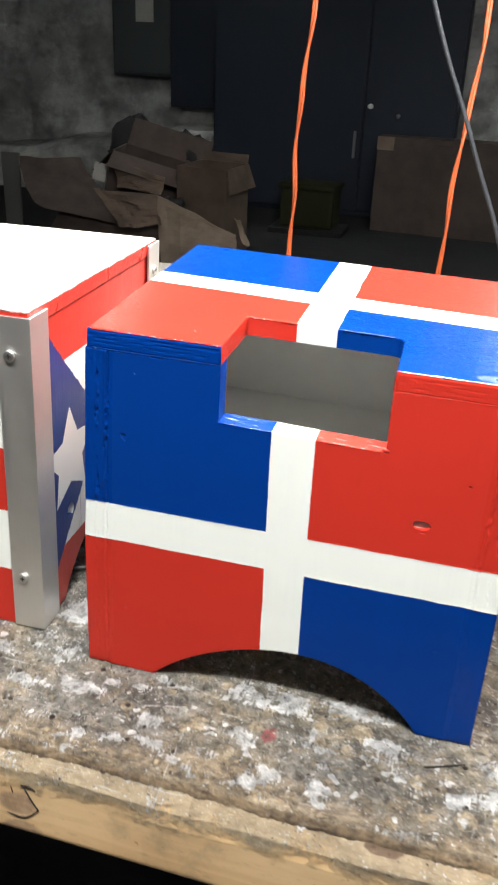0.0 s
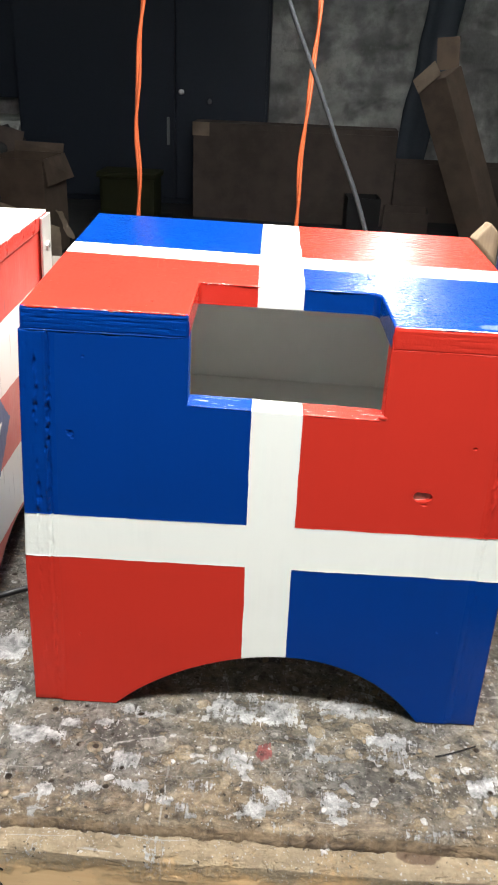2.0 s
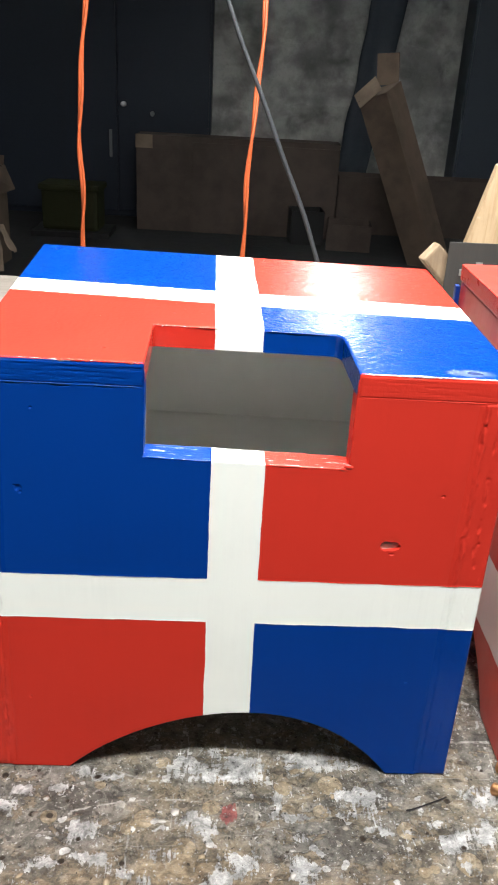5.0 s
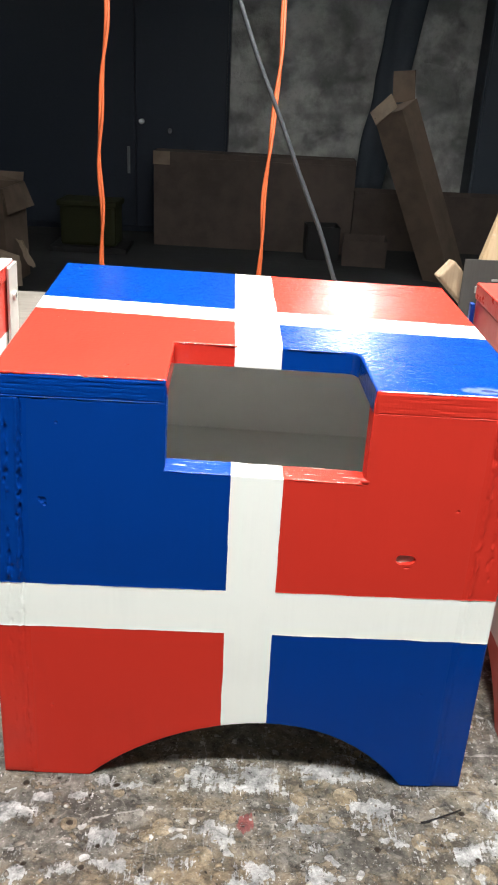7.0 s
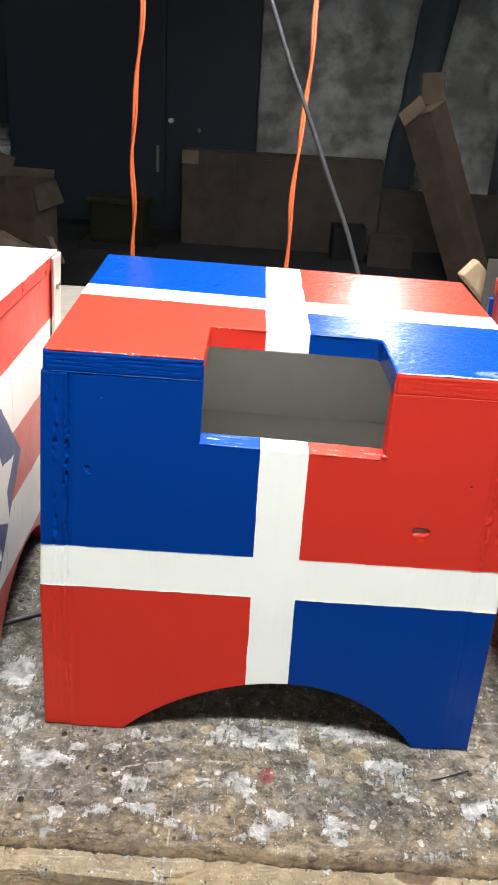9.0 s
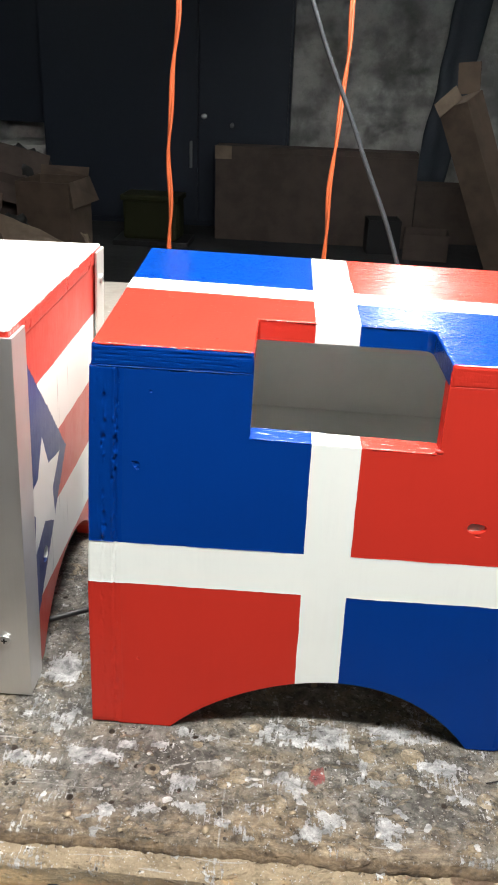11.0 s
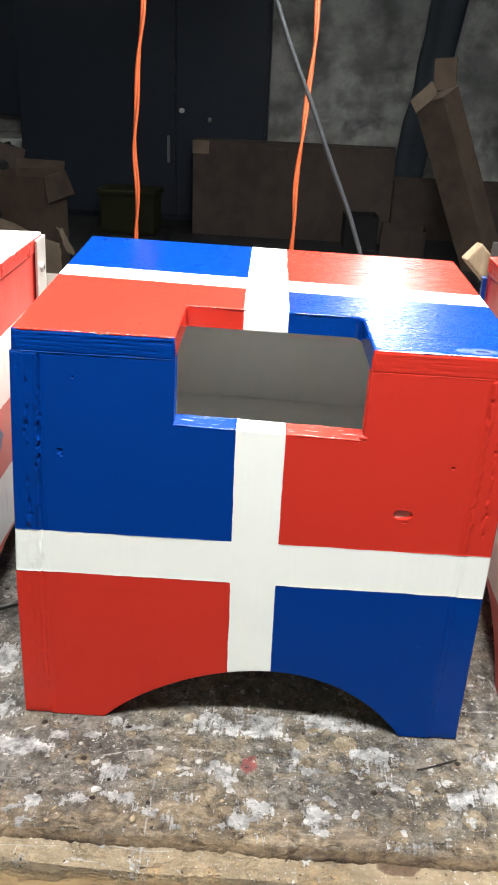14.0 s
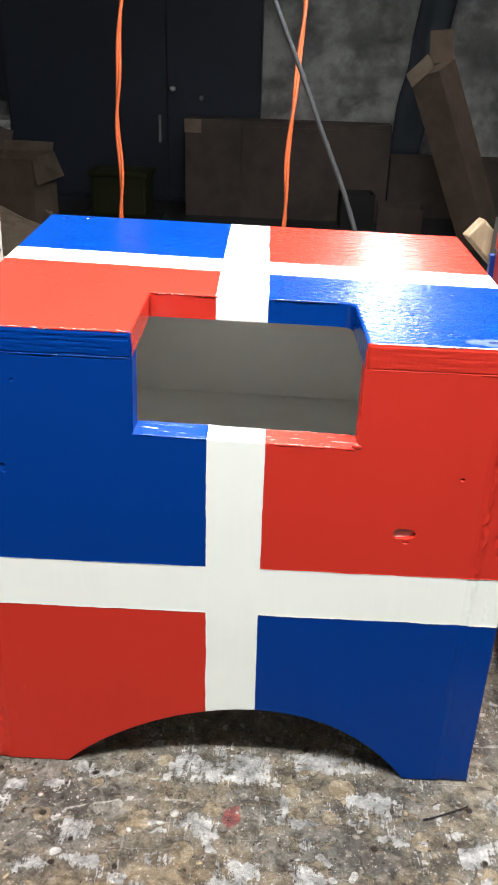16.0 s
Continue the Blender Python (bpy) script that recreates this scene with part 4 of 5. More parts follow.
def ply_edge(x0, x1, rough, seed):
    """The lid's sawn plywood edge under paint: layers that stand out unevenly, with torn voids along them."""
    rng = random.Random(seed)
    z0, z1 = H - LID + 0.0004, H - 0.0014
    voids = [(rng.uniform(x0, x1), rng.choice((0.0006, 0.0040, 0.0072, 0.0100)) + z0 + rng.uniform(-0.0007, 0.0007), rng.uniform(0.002, 0.009), rng.uniform(0.0003, 0.0006), rng.uniform(0.3, 1.0)) for _ in range(26)]
    nx, nz = int((x1 - x0) / 0.0007), 30
    bm = bmesh.new()
    rows = []
    for j in range(nz + 1):
        z = z0 + (z1 - z0) * j / nz
        row = []
        for i in range(nx + 1):
            x = x0 + (x1 - x0) * i / nx
            rim = min(1.0, (x - x0) / 0.001, (x1 - x) / 0.001, (z - z0) / 0.0006, (z1 - z) / 0.0006)
            h = 0.00025 + 0.00010 * rough * noise.noise(Vector((x * 45, z * 900, seed))) + 0.00008 * rough * noise.noise(Vector((x * 210, z * 1500, seed + 3))) + 0.00010 * rough * noise.noise(Vector((x * 25, z * 160, seed + 6)))
            for vx, vz, rx, rz, deep in voids:
                q = ((x - vx) / rx) ** 2 + ((z - vz) / rz) ** 2
                if q < 5:
                    h -= 0.0008 * rough * deep * math.exp(-q)
            row.append(bm.verts.new((x, 0.0004 - max(0.0, rim) * (h + 0.0004), z)))
        rows.append(row)
    for p, q in zip(rows, rows[1:]):
        for i in range(nx):
            bm.faces.new((p[i], p[i + 1], q[i + 1], q[i]))
    edge = [*rows[0], *[r[-1] for r in rows[1:]], *rows[-1][-2::-1], *[r[0] for r in rows[-2:0:-1]]]
    back = [bm.verts.new((v.co.x, 0.0012, v.co.z)) for v in edge]
    for k in range(len(edge)):
        m = (k + 1) % len(edge)
        bm.faces.new((edge[m], edge[k], back[k], back[m]))
    bm.faces.new(back)
    bmesh.ops.recalc_face_normals(bm, faces=bm.faces[:])
    return bm


def paint_ridge(p, q, r, seed, least=0.18):
    """Thick paint gathered on an edge: a thin lumpy roll from p to q, in places nearly gone."""
    p, q = Vector(p), Vector(q)
    n = max(12, int((q - p).length / 0.0009))
    d = (q - p).normalized()
    side = d.cross(Vector((0, 0, 1))) if abs(d.z) < 0.9 else Vector((1, 0, 0))
    up = side.cross(d)
    bm = bmesh.new()
    rings = []
    for i in range(n + 1):
        c = p + (q - p) * i / n
        k = 0.62 + 0.65 * noise.noise(c * 70 + Vector((seed, 0, 0))) + 0.55 * noise.noise(c * 420 + Vector((0, seed, 0)))
        k = r * max(least, min(1.5, k)) * min(1.0, 0.2 + i / 4, 0.2 + (n - i) / 4)
        c = c + 0.25 * r * (side * noise.noise(c * 160 + Vector((0, 0, seed))) + up * noise.noise(c * 190 + Vector((seed, seed, 0))))
        rings.append([bm.verts.new(c + (side * math.cos(2 * math.pi * m / 8) + up * math.sin(2 * math.pi * m / 8)) * k) for m in range(8)])
    for a, b in zip(rings, rings[1:]):
        for m in range(8):
            bm.faces.new((a[m], a[(m + 1) % 8], b[(m + 1) % 8], b[m]))
    bm.faces.new(rings[0][::-1])
    bm.faces.new(rings[-1])
    bmesh.ops.recalc_face_normals(bm, faces=bm.faces[:])
    return bm


def flag_cross_box():
    top = thing("painted_box", "handmade plywood box painted red and blue with white cross", "box", (0, 0, Z))

    def skew(c):
        k = min(1.0, max(0.0, (c.z - 0.12) / (H - 0.12)))
        s = max(0.0, -c.x / 0.17)
        dx = (0.0035 * min(1, c.z / 0.16) + 0.0095 * k ** 1.2) * s * max(0.0, 1 - c.y / 0.27)
        lift = min(1.0, max(0.0, (c.z - 0.15) / 0.12)) * (0.0010 - 0.0085 * c.x)
        return Vector((c.x + dx, c.y - 0.055 * c.x * c.y / D, c.z + lift))

    inside = lambda c: -0.150 < c.x < 0.133 and 0.0195 < c.y < D - 0.01 and c.z < H - LID + 0.001
    fp = part("front_panel", outline_solid(box_front(W0 + SIDE + 0.0001, W1 - SIDE - 0.0001, (-0.0628, 0.0625, 0.247), (-0.1125, 0.1130), 0.0535), 0.018, "xz", 0.0006), [paint_front, paint_grey, paint_lip], top, "front with a hand slot and an arched foot")
    carve(fp, [ball(-0.1400, -0.0015, 0.2235, 0.0036, 0.0024, 0.0034), ball(-0.1388, -0.0011, 0.2210, 0.0022, 0.0018, 0.0018), ball(-0.1422, -0.0014, 0.2250, 0.0018, 0.0020, 0.0016), ball(-0.131, -0.0019, 0.275, 0.0022, 0.0025, 0.0020), turned(round_bar(0.0036, 0.02, 16), pose(0.0905, 0, 0.1925, 90)), ball(0.0935, -0.001, 0.1925, 0.0066, 0.008, 0.0036), ball(0.121, -0.001, 0.229, 0.0018, 0.002, 0.0014), ball(-0.137, -0.0015, 0.064, 0.0022, 0.002, 0.0026), ball(0.117, -0.001, 0.085, 0.0012, 0.002, 0.0012), ball(0.0945, -0.0009, 0.1868, 0.003, 0.0016, 0.0012), *[ball(x, 0.0, H - LID + dz, 0.0035 + 0.004 * abs(math.sin(x * 900)), 0.0011, 0.0009) for x, dz in ((-0.142, -0.0006), (-0.128, 0.0), (-0.113, -0.0008), (-0.099, 0.0), (-0.086, -0.0005), (-0.071, 0.0))]])
    slots(fp, lambda c, n: 1 if n.y > 0.6 and c.y > 0.017 else 2 if n.z > 0.6 and 0.2 < c.z < 0.26 else 0)
    for name, x0, x1, lab in (("left", W0, W0 + SIDE, "red and blue side"), ("right", W1 - SIDE, W1, "")):
        pts = [(0.0014, 0.0), *arch(0.055, 0.215, 0.05), (D, 0.0), (D, H - LID - 0.0004), (0.0014, H - LID - 0.0004)]
        bm = turned(outline_solid(pts, x1 - x0, "yz", 0.0008), pose(x0, 0, 0))
        sp = part("side_panel", bm, [paint_front_edge, paint_grey, paint_side], top, lab)
        seam = part("seam_filler", seam_strip(x0, x1), paint_seam, top, "lumpy filled seam painted over", True)
        bend(seam, skew)
        inner = 1 if x0 < 0 else -1
        slots(sp, lambda c, n, inner=inner: (1 if n.x * inner > 0 else 2) if abs(n.x) > 0.9 and 0.02 < c.y < 0.25 else 0)
        bend(sp, skew, LEVELS)
    bp = part("back_panel", outline_solid(box_front(W0 + SIDE + 0.0001, W1 - SIDE - 0.0001, None, (-0.1125, 0.1130), 0.0535), 0.018, "xz", 0.0011), [paint_front, paint_grey], top)
    bend(bp, lambda c: c + Vector((0, D - 0.018, 0)))
    slots(bp, lambda c, n: 1 if n.y < -0.6 else 0)
    notch = [(W0 + 0.0014, 0.0), (-0.0628, 0.0), (-0.0628, 0.0705), (0.0520, 0.0691), (0.0564, 0.0682), (0.0592, 0.0660), (0.0606, 0.0620), (0.0625, 0.0), (W1, 0.0), (W1, D), (W0 + 0.0012, D)]
    bm = outline_solid(notch, LID, "xy")
    rim = [e for e in bm.edges if e.calc_face_angle(0) > 0.5 and max(v.co.z for v in e.verts) > LID - 1e-5]
    bmesh.ops.bevel(bm, geom=rim, offset=0.0017, segments=3, profile=0.6, affect="EDGES")
    lid = part("lid", turned(bm, pose(0, 0, H - LID)), [paint_top, paint_front_edge, paint_grey], top, "glossy lid with a square bite for the hand slot")
    carve(lid, [ball(0.1290, 0.0090, H + 0.0002, 0.0042, 0.0024, 0.003), ball(0.1325, 0.0080, H + 0.0004, 0.0020, 0.0016, 0.002), ball(-0.158, 0.258, H + 0.0008, 0.003, 0.003, 0.002), ball(-0.139, 0.262, H + 0.0008, 0.003, 0.003, 0.002), ball(-0.02, 0.100, H + 0.0005, 0.0016, 0.0016, 0.0012), ball(-0.09, 0.022, H + 0.0004, 0.002, 0.0012, 0.001)])
    slots(lid, lambda c, n: 1 if n.y < -0.6 and c.y < 0.003 else 2 if n.z < -0.6 else 0)
    # assumed shelf; its open front lets slot light reach under the arch
    fl = part("inner_shelf", box(W0 + SIDE + 0.001, W1 - SIDE - 0.001, 0.088, D - 0.0185, 0.154, 0.166), paint_grey, top, "made-up grey inside shelf, cut short to let slot light down")
    for ob in (fp, bp, lid, fl):
        bend(ob, skew, LEVELS)
    for x0, x1, rough, seed in ((W0 + 0.0024, -0.0632, 0.72, 3), (0.0630, W1 - 0.0012, 0.22, 8)):
        bend(part("lid_edge", ply_edge(x0, x1, rough, seed), paint_seam, top, "painted plywood edge with torn layers", True), skew)
    rng = random.Random(21)
    blob = joined(*[ball(0.0622 + rng.gauss(0.0005, 0.0022), rng.uniform(0.0005, 0.0013), 0.2455 + rng.gauss(0, 0.0018), rng.uniform(0.0018, 0.0032), rng.uniform(0.0006, 0.0012), rng.uniform(0.0012, 0.0026)) for _ in range(14)])
    part("paint_blob", blob, paint_red, top, "clotted red paint in the slot's corner", True)
    part("filler_plug", box(0.0868, 0.1000, 0.0026, 0.0068, 0.1880, 0.1950, 0.0012), paint_white, top, "pale filler deep in the hole")
    e = 0.0006
    for k, (p, q, r, mat) in enumerate((((W0 + 0.003, e, H - e), (-0.0636, e, H - e), 0.0010, paint_bead_red), ((0.0632, e, H - e), (W1 - 0.003, e, H - e), 0.0008, paint_bead_blue),
                                        ((-0.0624, 0.0004, 0.2468), (-0.0195, 0.0004, 0.2459), 0.0009, paint_bead), ((0.0125, 0.0004, 0.2452), (0.0622, 0.0004, 0.2442), 0.0009, paint_bead),
                                        ((-0.0624, 0.0175, 0.2468), (0.0622, 0.0175, 0.2442), 0.0007, paint_bead),
                                        ((-0.0624, 0.0706, H - e), (-0.0192, 0.0700, H - e), 0.0008, paint_bead_red), ((0.0128, 0.0695, H - e), (0.0530, 0.0690, H - e), 0.0007, paint_bead_dark),
                                        ((W0 + 0.004, 0.0002, H - LID), (-0.0636, 0.0002, H - LID), 0.0006, paint_seam), ((0.0632, 0.0003, H - LID), (W1 - 0.001, 0.0003, H - LID), 0.0006, paint_seam),
                                        ((-0.0628, 0.0004, 0.2475), (-0.0628, 0.0004, H - 0.004), 0.0006, paint_seam), ((0.0625, 0.0004, 0.2450), (0.0625, 0.0004, H - 0.004), 0.0006, paint_seam))):
        bend(part("paint_ridge", paint_ridge(p, q, r, k * 3.7, 0.75 if mat == paint_seam else 0.5), mat, top, "thick glossy paint on the edge", True), skew)
    return top


flag_cross_box()


def screw(parent, m, r=0.0048):
    """A pan-head screw with a crossed recess; m puts its axis (local z)."""
    head = round_bar(r, 0.0026, 20, 0.0011)
    sc = part("screw", turned(head, m @ pose(0, 0, 0.0013)), M_zinc, parent, "", True)
    part("recess", turned(joined(box(-0.0022, 0.0022, -0.0006, 0.0006, 0.0022, 0.00275), box(-0.0006, 0.0006, -0.0022, 0.0022, 0.0022, 0.0028)), m), M_dark, sc)
    return sc


def flag_star_box(name, label, at, rz, lid_mat, lean, brackets, group, star_front):
    """A striped box whose side carries the triangle and star."""
    top = thing(name, label, "box", at, rz, group)
    w, d = 0.330, 0.276
    side_paint = stripe_paint(name + "_side_paint", "Y", -9.0 if star_front else 0.0, not star_front)
    front_paint = stripe_paint(name + "_front_paint", "X", 0.0 if star_front else -9.0, star_front, 0.15)

    def skew(c):
        return Vector((c.x + lean * c.z, c.y, c.z))

    made = []
    pts = [(SIDE, 0.0), *arch(0.055, w - 0.055, 0.054), (w - SIDE, 0.0), (w - SIDE, H - LID), (SIDE, H - LID)]
    for y0 in (0.0, d - 0.018):
        bm = turned(outline_solid(pts, 0.018, "xz", 0.0011), pose(0, y0, 0))
        made.append(part("front_panel" if y0 == 0 else "back_panel", bm, [front_paint], top))
    pts = [(0.0, 0.0), *arch(0.048, 0.246, 0.057), (d, 0.0), (d, H - LID - 0.0004), (0.0, H - LID - 0.0004)]
    for x0 in (0.0, w - SIDE):
        sp = part("side_panel", turned(outline_solid(pts, SIDE - 0.0008, "yz", 0.0014), pose(x0 + 0.0004, 0, 0)), [side_paint, front_paint, paint_grey], top, "stripes with a blue triangle and white star" if x0 else "")
        if x0:
            carve(sp, [turned(round_bar(0.0068, 0.03, 18), pose(w, 0.064, 0.092, 0, 90))])
        slots(sp, lambda c, n, x0=x0: 1 if n.y < -0.6 else 2 if n.x * (1 if x0 else -1) < -0.6 else 0)
        made.append(sp)
    lid = part("lid", turned(outline_solid([(-0.001, -0.001), (w + 0.001, -0.001), (w + 0.001, d), (-0.001, d)], LID, "xy", 0.0016), pose(0, 0, H - LID)), [lid_mat, lid_edge_paint(name + "_lid_edge_paint", WHITE if lid_mat == paint_white else RED, RED, H - 0.0016)], top, "gloss-painted lid with red edge")
    slots(lid, lambda c, n: 0 if n.z > 0.5 else 1)
    made.append(lid)
    for x, y, sx, sy, drop in brackets:
        t, leg = 0.0022, 0.0300
        bend_pts = [(0, 0), (leg, 0), (leg, t), (t, t), (t, leg), (0, leg)]
        bm = outline_solid(bend_pts, H + drop - 0.0015, "xy", 0.0005)
        bm.transform(Matrix.Diagonal((sx, sy, 1, 1)))
        bmesh.ops.recalc_face_normals(bm, faces=bm.faces[:])
        ob = part("corner_bracket", turned(bm, pose(x, y, 0.0012)), M_alu, top, "brushed aluminium corner angle")
        made.append(ob)
        face = 90 if sy > 0 else -90
        for z in (0.268, 0.056):
            made.append(screw(top, pose(x + sx * 0.0185, y, z, face, 0, 0)))
            if sy < 0:
                made.append(screw(top, pose(x, y + sy * 0.016, z + 0.006, 0, 90 if sx < 0 else -90, 0)))
    if star_front:
        made.append(part("back_strip", box(-0.0045, -0.0005, d - 0.005, d + 0.002, 0.002, H - 0.019, 0.0008), paint_blue, top, "blue painted strip on the back edge"))
    mat = lid_mat
    for k, (p, q) in enumerate((((0, -0.0005, H - 0.0006), (w, -0.0005, H - 0.0006)), ((w + 0.0004, 0, H - 0.0006), (w + 0.0004, d, H - 0.0006)), ((-0.0004, 0, H - 0.0006), (-0.0004, d, H - 0.0006)))):
        made.append(part("paint_ridge", paint_ridge(p, q, 0.0012, 2.0 + k), mat, top, "", True))
    for ob in made:
        for o in (ob, *ob.children):
            bend(o, skew)
    return top


flag_star_box("striped_box", "handmade striped plywood box with white lid, star side and aluminium corners", (-0.5610, 0.0165, Z), 1.2, paint_white, 0.036, ((0.3335, -0.0028, -1, 1, -0.005), (0.3335, 0.2800, -1, -1, -0.003), (-0.0035, -0.0028, 1, 1, -0.005)), "striped boxes", False)
flag_star_box("striped_box", "handmade striped plywood box with red lid beside the cross box", (0.1985, 0.0135, Z), 0.0, paint_red, -0.015, (), "striped boxes", True)


# ---- cords and loose things on and over the bench ----
def hanging_cord(name, label, keys, mat, r, strands, wave, seed):
    line = smooth_line(keys, 0.02)
    rng = random.Random(seed)
    p1, p2 = rng.uniform(0, 6), rng.uniform(0, 6)
    line = [p + Vector((wave * (math.sin(p.z * 13 + p1) + 0.6 * math.sin(p.z * 31 + p2)), wave * math.cos(p.z * 11 + p2), 0)) for p in line]
    top = thing(name, label, "cord", tuple(line[-1]))
    off = Matrix.Translation(-line[-1])
    for k in range(strands):
        tw = (2.5, r * 0.75, 2 * math.pi * k / strands) if strands > 1 else None
        part("strand" if strands > 1 else "jacket", turned(tube(line, r, 10, tw), off), mat, top, "", True)
    return top


hanging_cord("extension_cord", "orange twisted extension cord hanging from the ceiling", ((-0.345, 1.606, 2.47), (-0.337, 1.605, 1.75), (-0.353, 1.605, 1.4), (-0.369, 1.604, 1.1), (-0.375, 1.61, 0.6), (-0.37, 1.62, 0.02)), M_orange, 0.0038, 2, 0.0035, 4)
hanging_cord("extension_cord", "orange twisted extension cord hanging behind the bench", ((0.080, 1.76, 2.47), (0.064, 1.68, 1.8), (0.054, 1.652, 1.56), (0.040, 1.615, 1.3), (0.028, 1.587, 1.1), (0.010, 1.57, 0.6), (0.0, 1.57, 0.02)), M_orange, 0.0038, 2, 0.0025, 9)
hanging_cord("cable", "grey rubber cable slanting down to the bench", ((-0.50, 1.225, 2.47), (-0.190, 1.22, 1.80), (-0.0985, 1.218, 1.60), (0.012, 1.214, 1.35), (0.122, 1.21, 1.10), (0.190, 1.20, 0.945), (0.235, 1.19, 0.908), (0.33, 1.16, 0.906)), M_cable, 0.0044, 1, 0.0015, 2)

cord = thing("power_cord", "thin black cord lying on the bench between the boxes", "cord", (-0.25, 0.14, Z))
part("jacket", turned(tube(smooth_line(((-0.33, 0.078, Z + 0.006), (-0.25, 0.104, Z + 0.008), (-0.20, 0.130, Z + 0.009), (-0.15, 0.150, Z + 0.007), (-0.05, 0.19, Z + 0.005), (0.08, 0.2, Z + 0.0045)), 0.01), 0.0028, 10), Matrix.Translation((0.25, -0.14, -Z))), M_black, cord, "", True)

splinter = thing("wood_splinter", "thin dark wood splinter lying on the spattered bench", "splinter", (0.134, -0.028, Z))
part("sliver", turned(tube(smooth_line(((0.1225, -0.0321, Z + 0.0006), (0.1290, -0.0305, Z + 0.0009), (0.1372, -0.0275, Z + 0.0012), (0.1529, -0.0209, Z + 0.0012)), 0.004), 0.0005, 6), Matrix.Translation((-0.134, 0.028, -Z))), M_dark, splinter, "", True)

stick = thing("wood_stick", "short sawn pine stick leaning on the bench", "offcut", (0.412, 1.02, Z))
part("stick", turned(box(-0.020, 0.020, -0.012, 0.012, -0.12, 0.12, 0.004), pose(0.010, 0.01, 0.082, 0, -46, 14)), M_stick, stick)

plate = thing("steel_plate", "dark grey steel plate standing upright on the bench", "plate", (0.418, 1.0, Z))
pl = part("plate", box(-0.047, 0.047, -0.0015, 0.0015, 0.0005, 0.184, 0.0006), M_steel, plate)
part("foot", box(-0.047, 0.047, -0.0015, 0.06, 0.0, 0.0028, 0.0006), M_steel, plate)
part("boss", turned(joined(box(-0.024, 0.024, -0.006, -0.0015, 0.126, 0.138, 0.002), box(0.004, 0.016, -0.004, -0.0015, 0.147, 0.151, 0.0008)), Matrix.Identity(4)), M_disc, plate, "pale cast rib")

board = thing("pine_board", "clean pine board leaning upright at the back of the bench", "board", (0.50, 1.22, Z))
part("plank", turned(outline_solid([(-0.062, 0.0), (0.050, 0.0), (0.118, 0.293), (0.006, 0.293)], 0.02, "xz", 0.0015), pose(-0.011, 0, 0, 4, 0, 0)), M_pine, board)
part("batten", turned(outline_solid([(0.002, 0.0), (0.060, 0.0), (0.125, 0.275), (0.067, 0.275)], 0.009, "xz", 0.0012), pose(-0.011, -0.0100, 0, 4, 0, 0)), M_pine, board)

film_bm = bmesh.new()
bmesh.ops.create_icosphere(film_bm, subdivisions=4, radius=1)
for v in film_bm.verts:
    q = 1 + 0.35 * noise.noise(v.co * 2.2) + 0.16 * abs(noise.noise(v.co * 6))
    v.co = Vector((v.co.x * 0.065 * q, v.co.y * 0.04 * q, 0.075 + v.co.z * 0.072 * q))
tagged(part("plastic_film", turned(film_bm, pose(0.545, 1.06, Z)), M_plastic, smooth=True), "crumpled white plastic film in front of a pine board", "plastic film")

tool = thing("grinder_flange", "grey steel disc with a knurled nut on a dark bracket", "tool part", (0.2045, -0.030, Z))
part("bracket", turned(joined(box(-0.005, 0.010, 0.004, 0.020, 0.0, 0.013, 0.002), box(-0.005, -0.002, 0.006, 0.016, 0.012, 0.020, 0.001)), Matrix.Identity(4)), M_steel, tool)
part("disc", turned(round_bar(0.0225, 0.0035, 40, 0.001), pose(0.0095, -0.004, 0.0235, 90, 0, -60)), M_disc, tool, "", True)
part("nut", turned(joined(*[turned(round_bar(0.0058, 0.0016, 14, 0.0004), pose(0, 0, 0.0022 * i)) for i in range(4)]), pose(0.0072, -0.0054, 0.0235, 90, 0, -60)), M_disc, tool, "knurled nut", True)
for at, s in (((0.1905, -0.0165, Z + 0.004), 0.0048), ((0.2000, 0.0025, Z + 0.005), 0.0052)):
    bm = turned(round_bar(s, s * 1.7, 12, 0.001, s * 0.7), pose(*at, 70, 0, 40))
    tagged(part("brass_fitting", bm, M_brass, smooth=True), "small worn brass fitting on the bench", "fitting")


# ---- far end of the cellar ----
def carton(name, label, at, rz, w, d, h, mat, flaps=(), group="cartons", lean=0.0):
    """An open or closed corrugated carton: walls with thickness, flaps hinged on the upper edges."""
    top = tagged(new(name), label, "carton", group)
    top.matrix_world = pose(*at, lean, 0, rz)
    t = 0.006
    for x0, x1, y0, y1 in ((-w / 2, w / 2, -d / 2, -d / 2 + t), (-w / 2, w / 2, d / 2 - t, d / 2), (-w / 2, -w / 2 + t, -d / 2 + t, d / 2 - t), (w / 2 - t, w / 2, -d / 2 + t, d / 2 - t)):
        part("side", box(x0, x1, y0, y1, 0, h, 0.001), mat, top)
    part("bottom", box(-w / 2 + t, w / 2 - t, -d / 2 + t, d / 2 - t, 0, t), mat, top)
    for edge, length, angle in flaps:
        bm = box(-(w if edge in "fb" else d) / 2 + 0.01, (w if edge in "fb" else d) / 2 - 0.01, -t / 2, t / 2, 0, length, 0.001)
        for v in bm.verts:
            v.co.y += 0.03 * (v.co.z / length) ** 2 * noise.noise(Vector((v.co.x * 3, angle, 1)))
        m = {"f": pose(0, -d / 2, h, angle, 0, 0), "b": pose(0, d / 2, h, -angle, 0, 0), "l": pose(-w / 2, 0, h, angle, 0, -90), "r": pose(w / 2, 0, h, angle, 0, 90)}[edge]
        part("flap", turned(bm, m), mat, top)
    return top


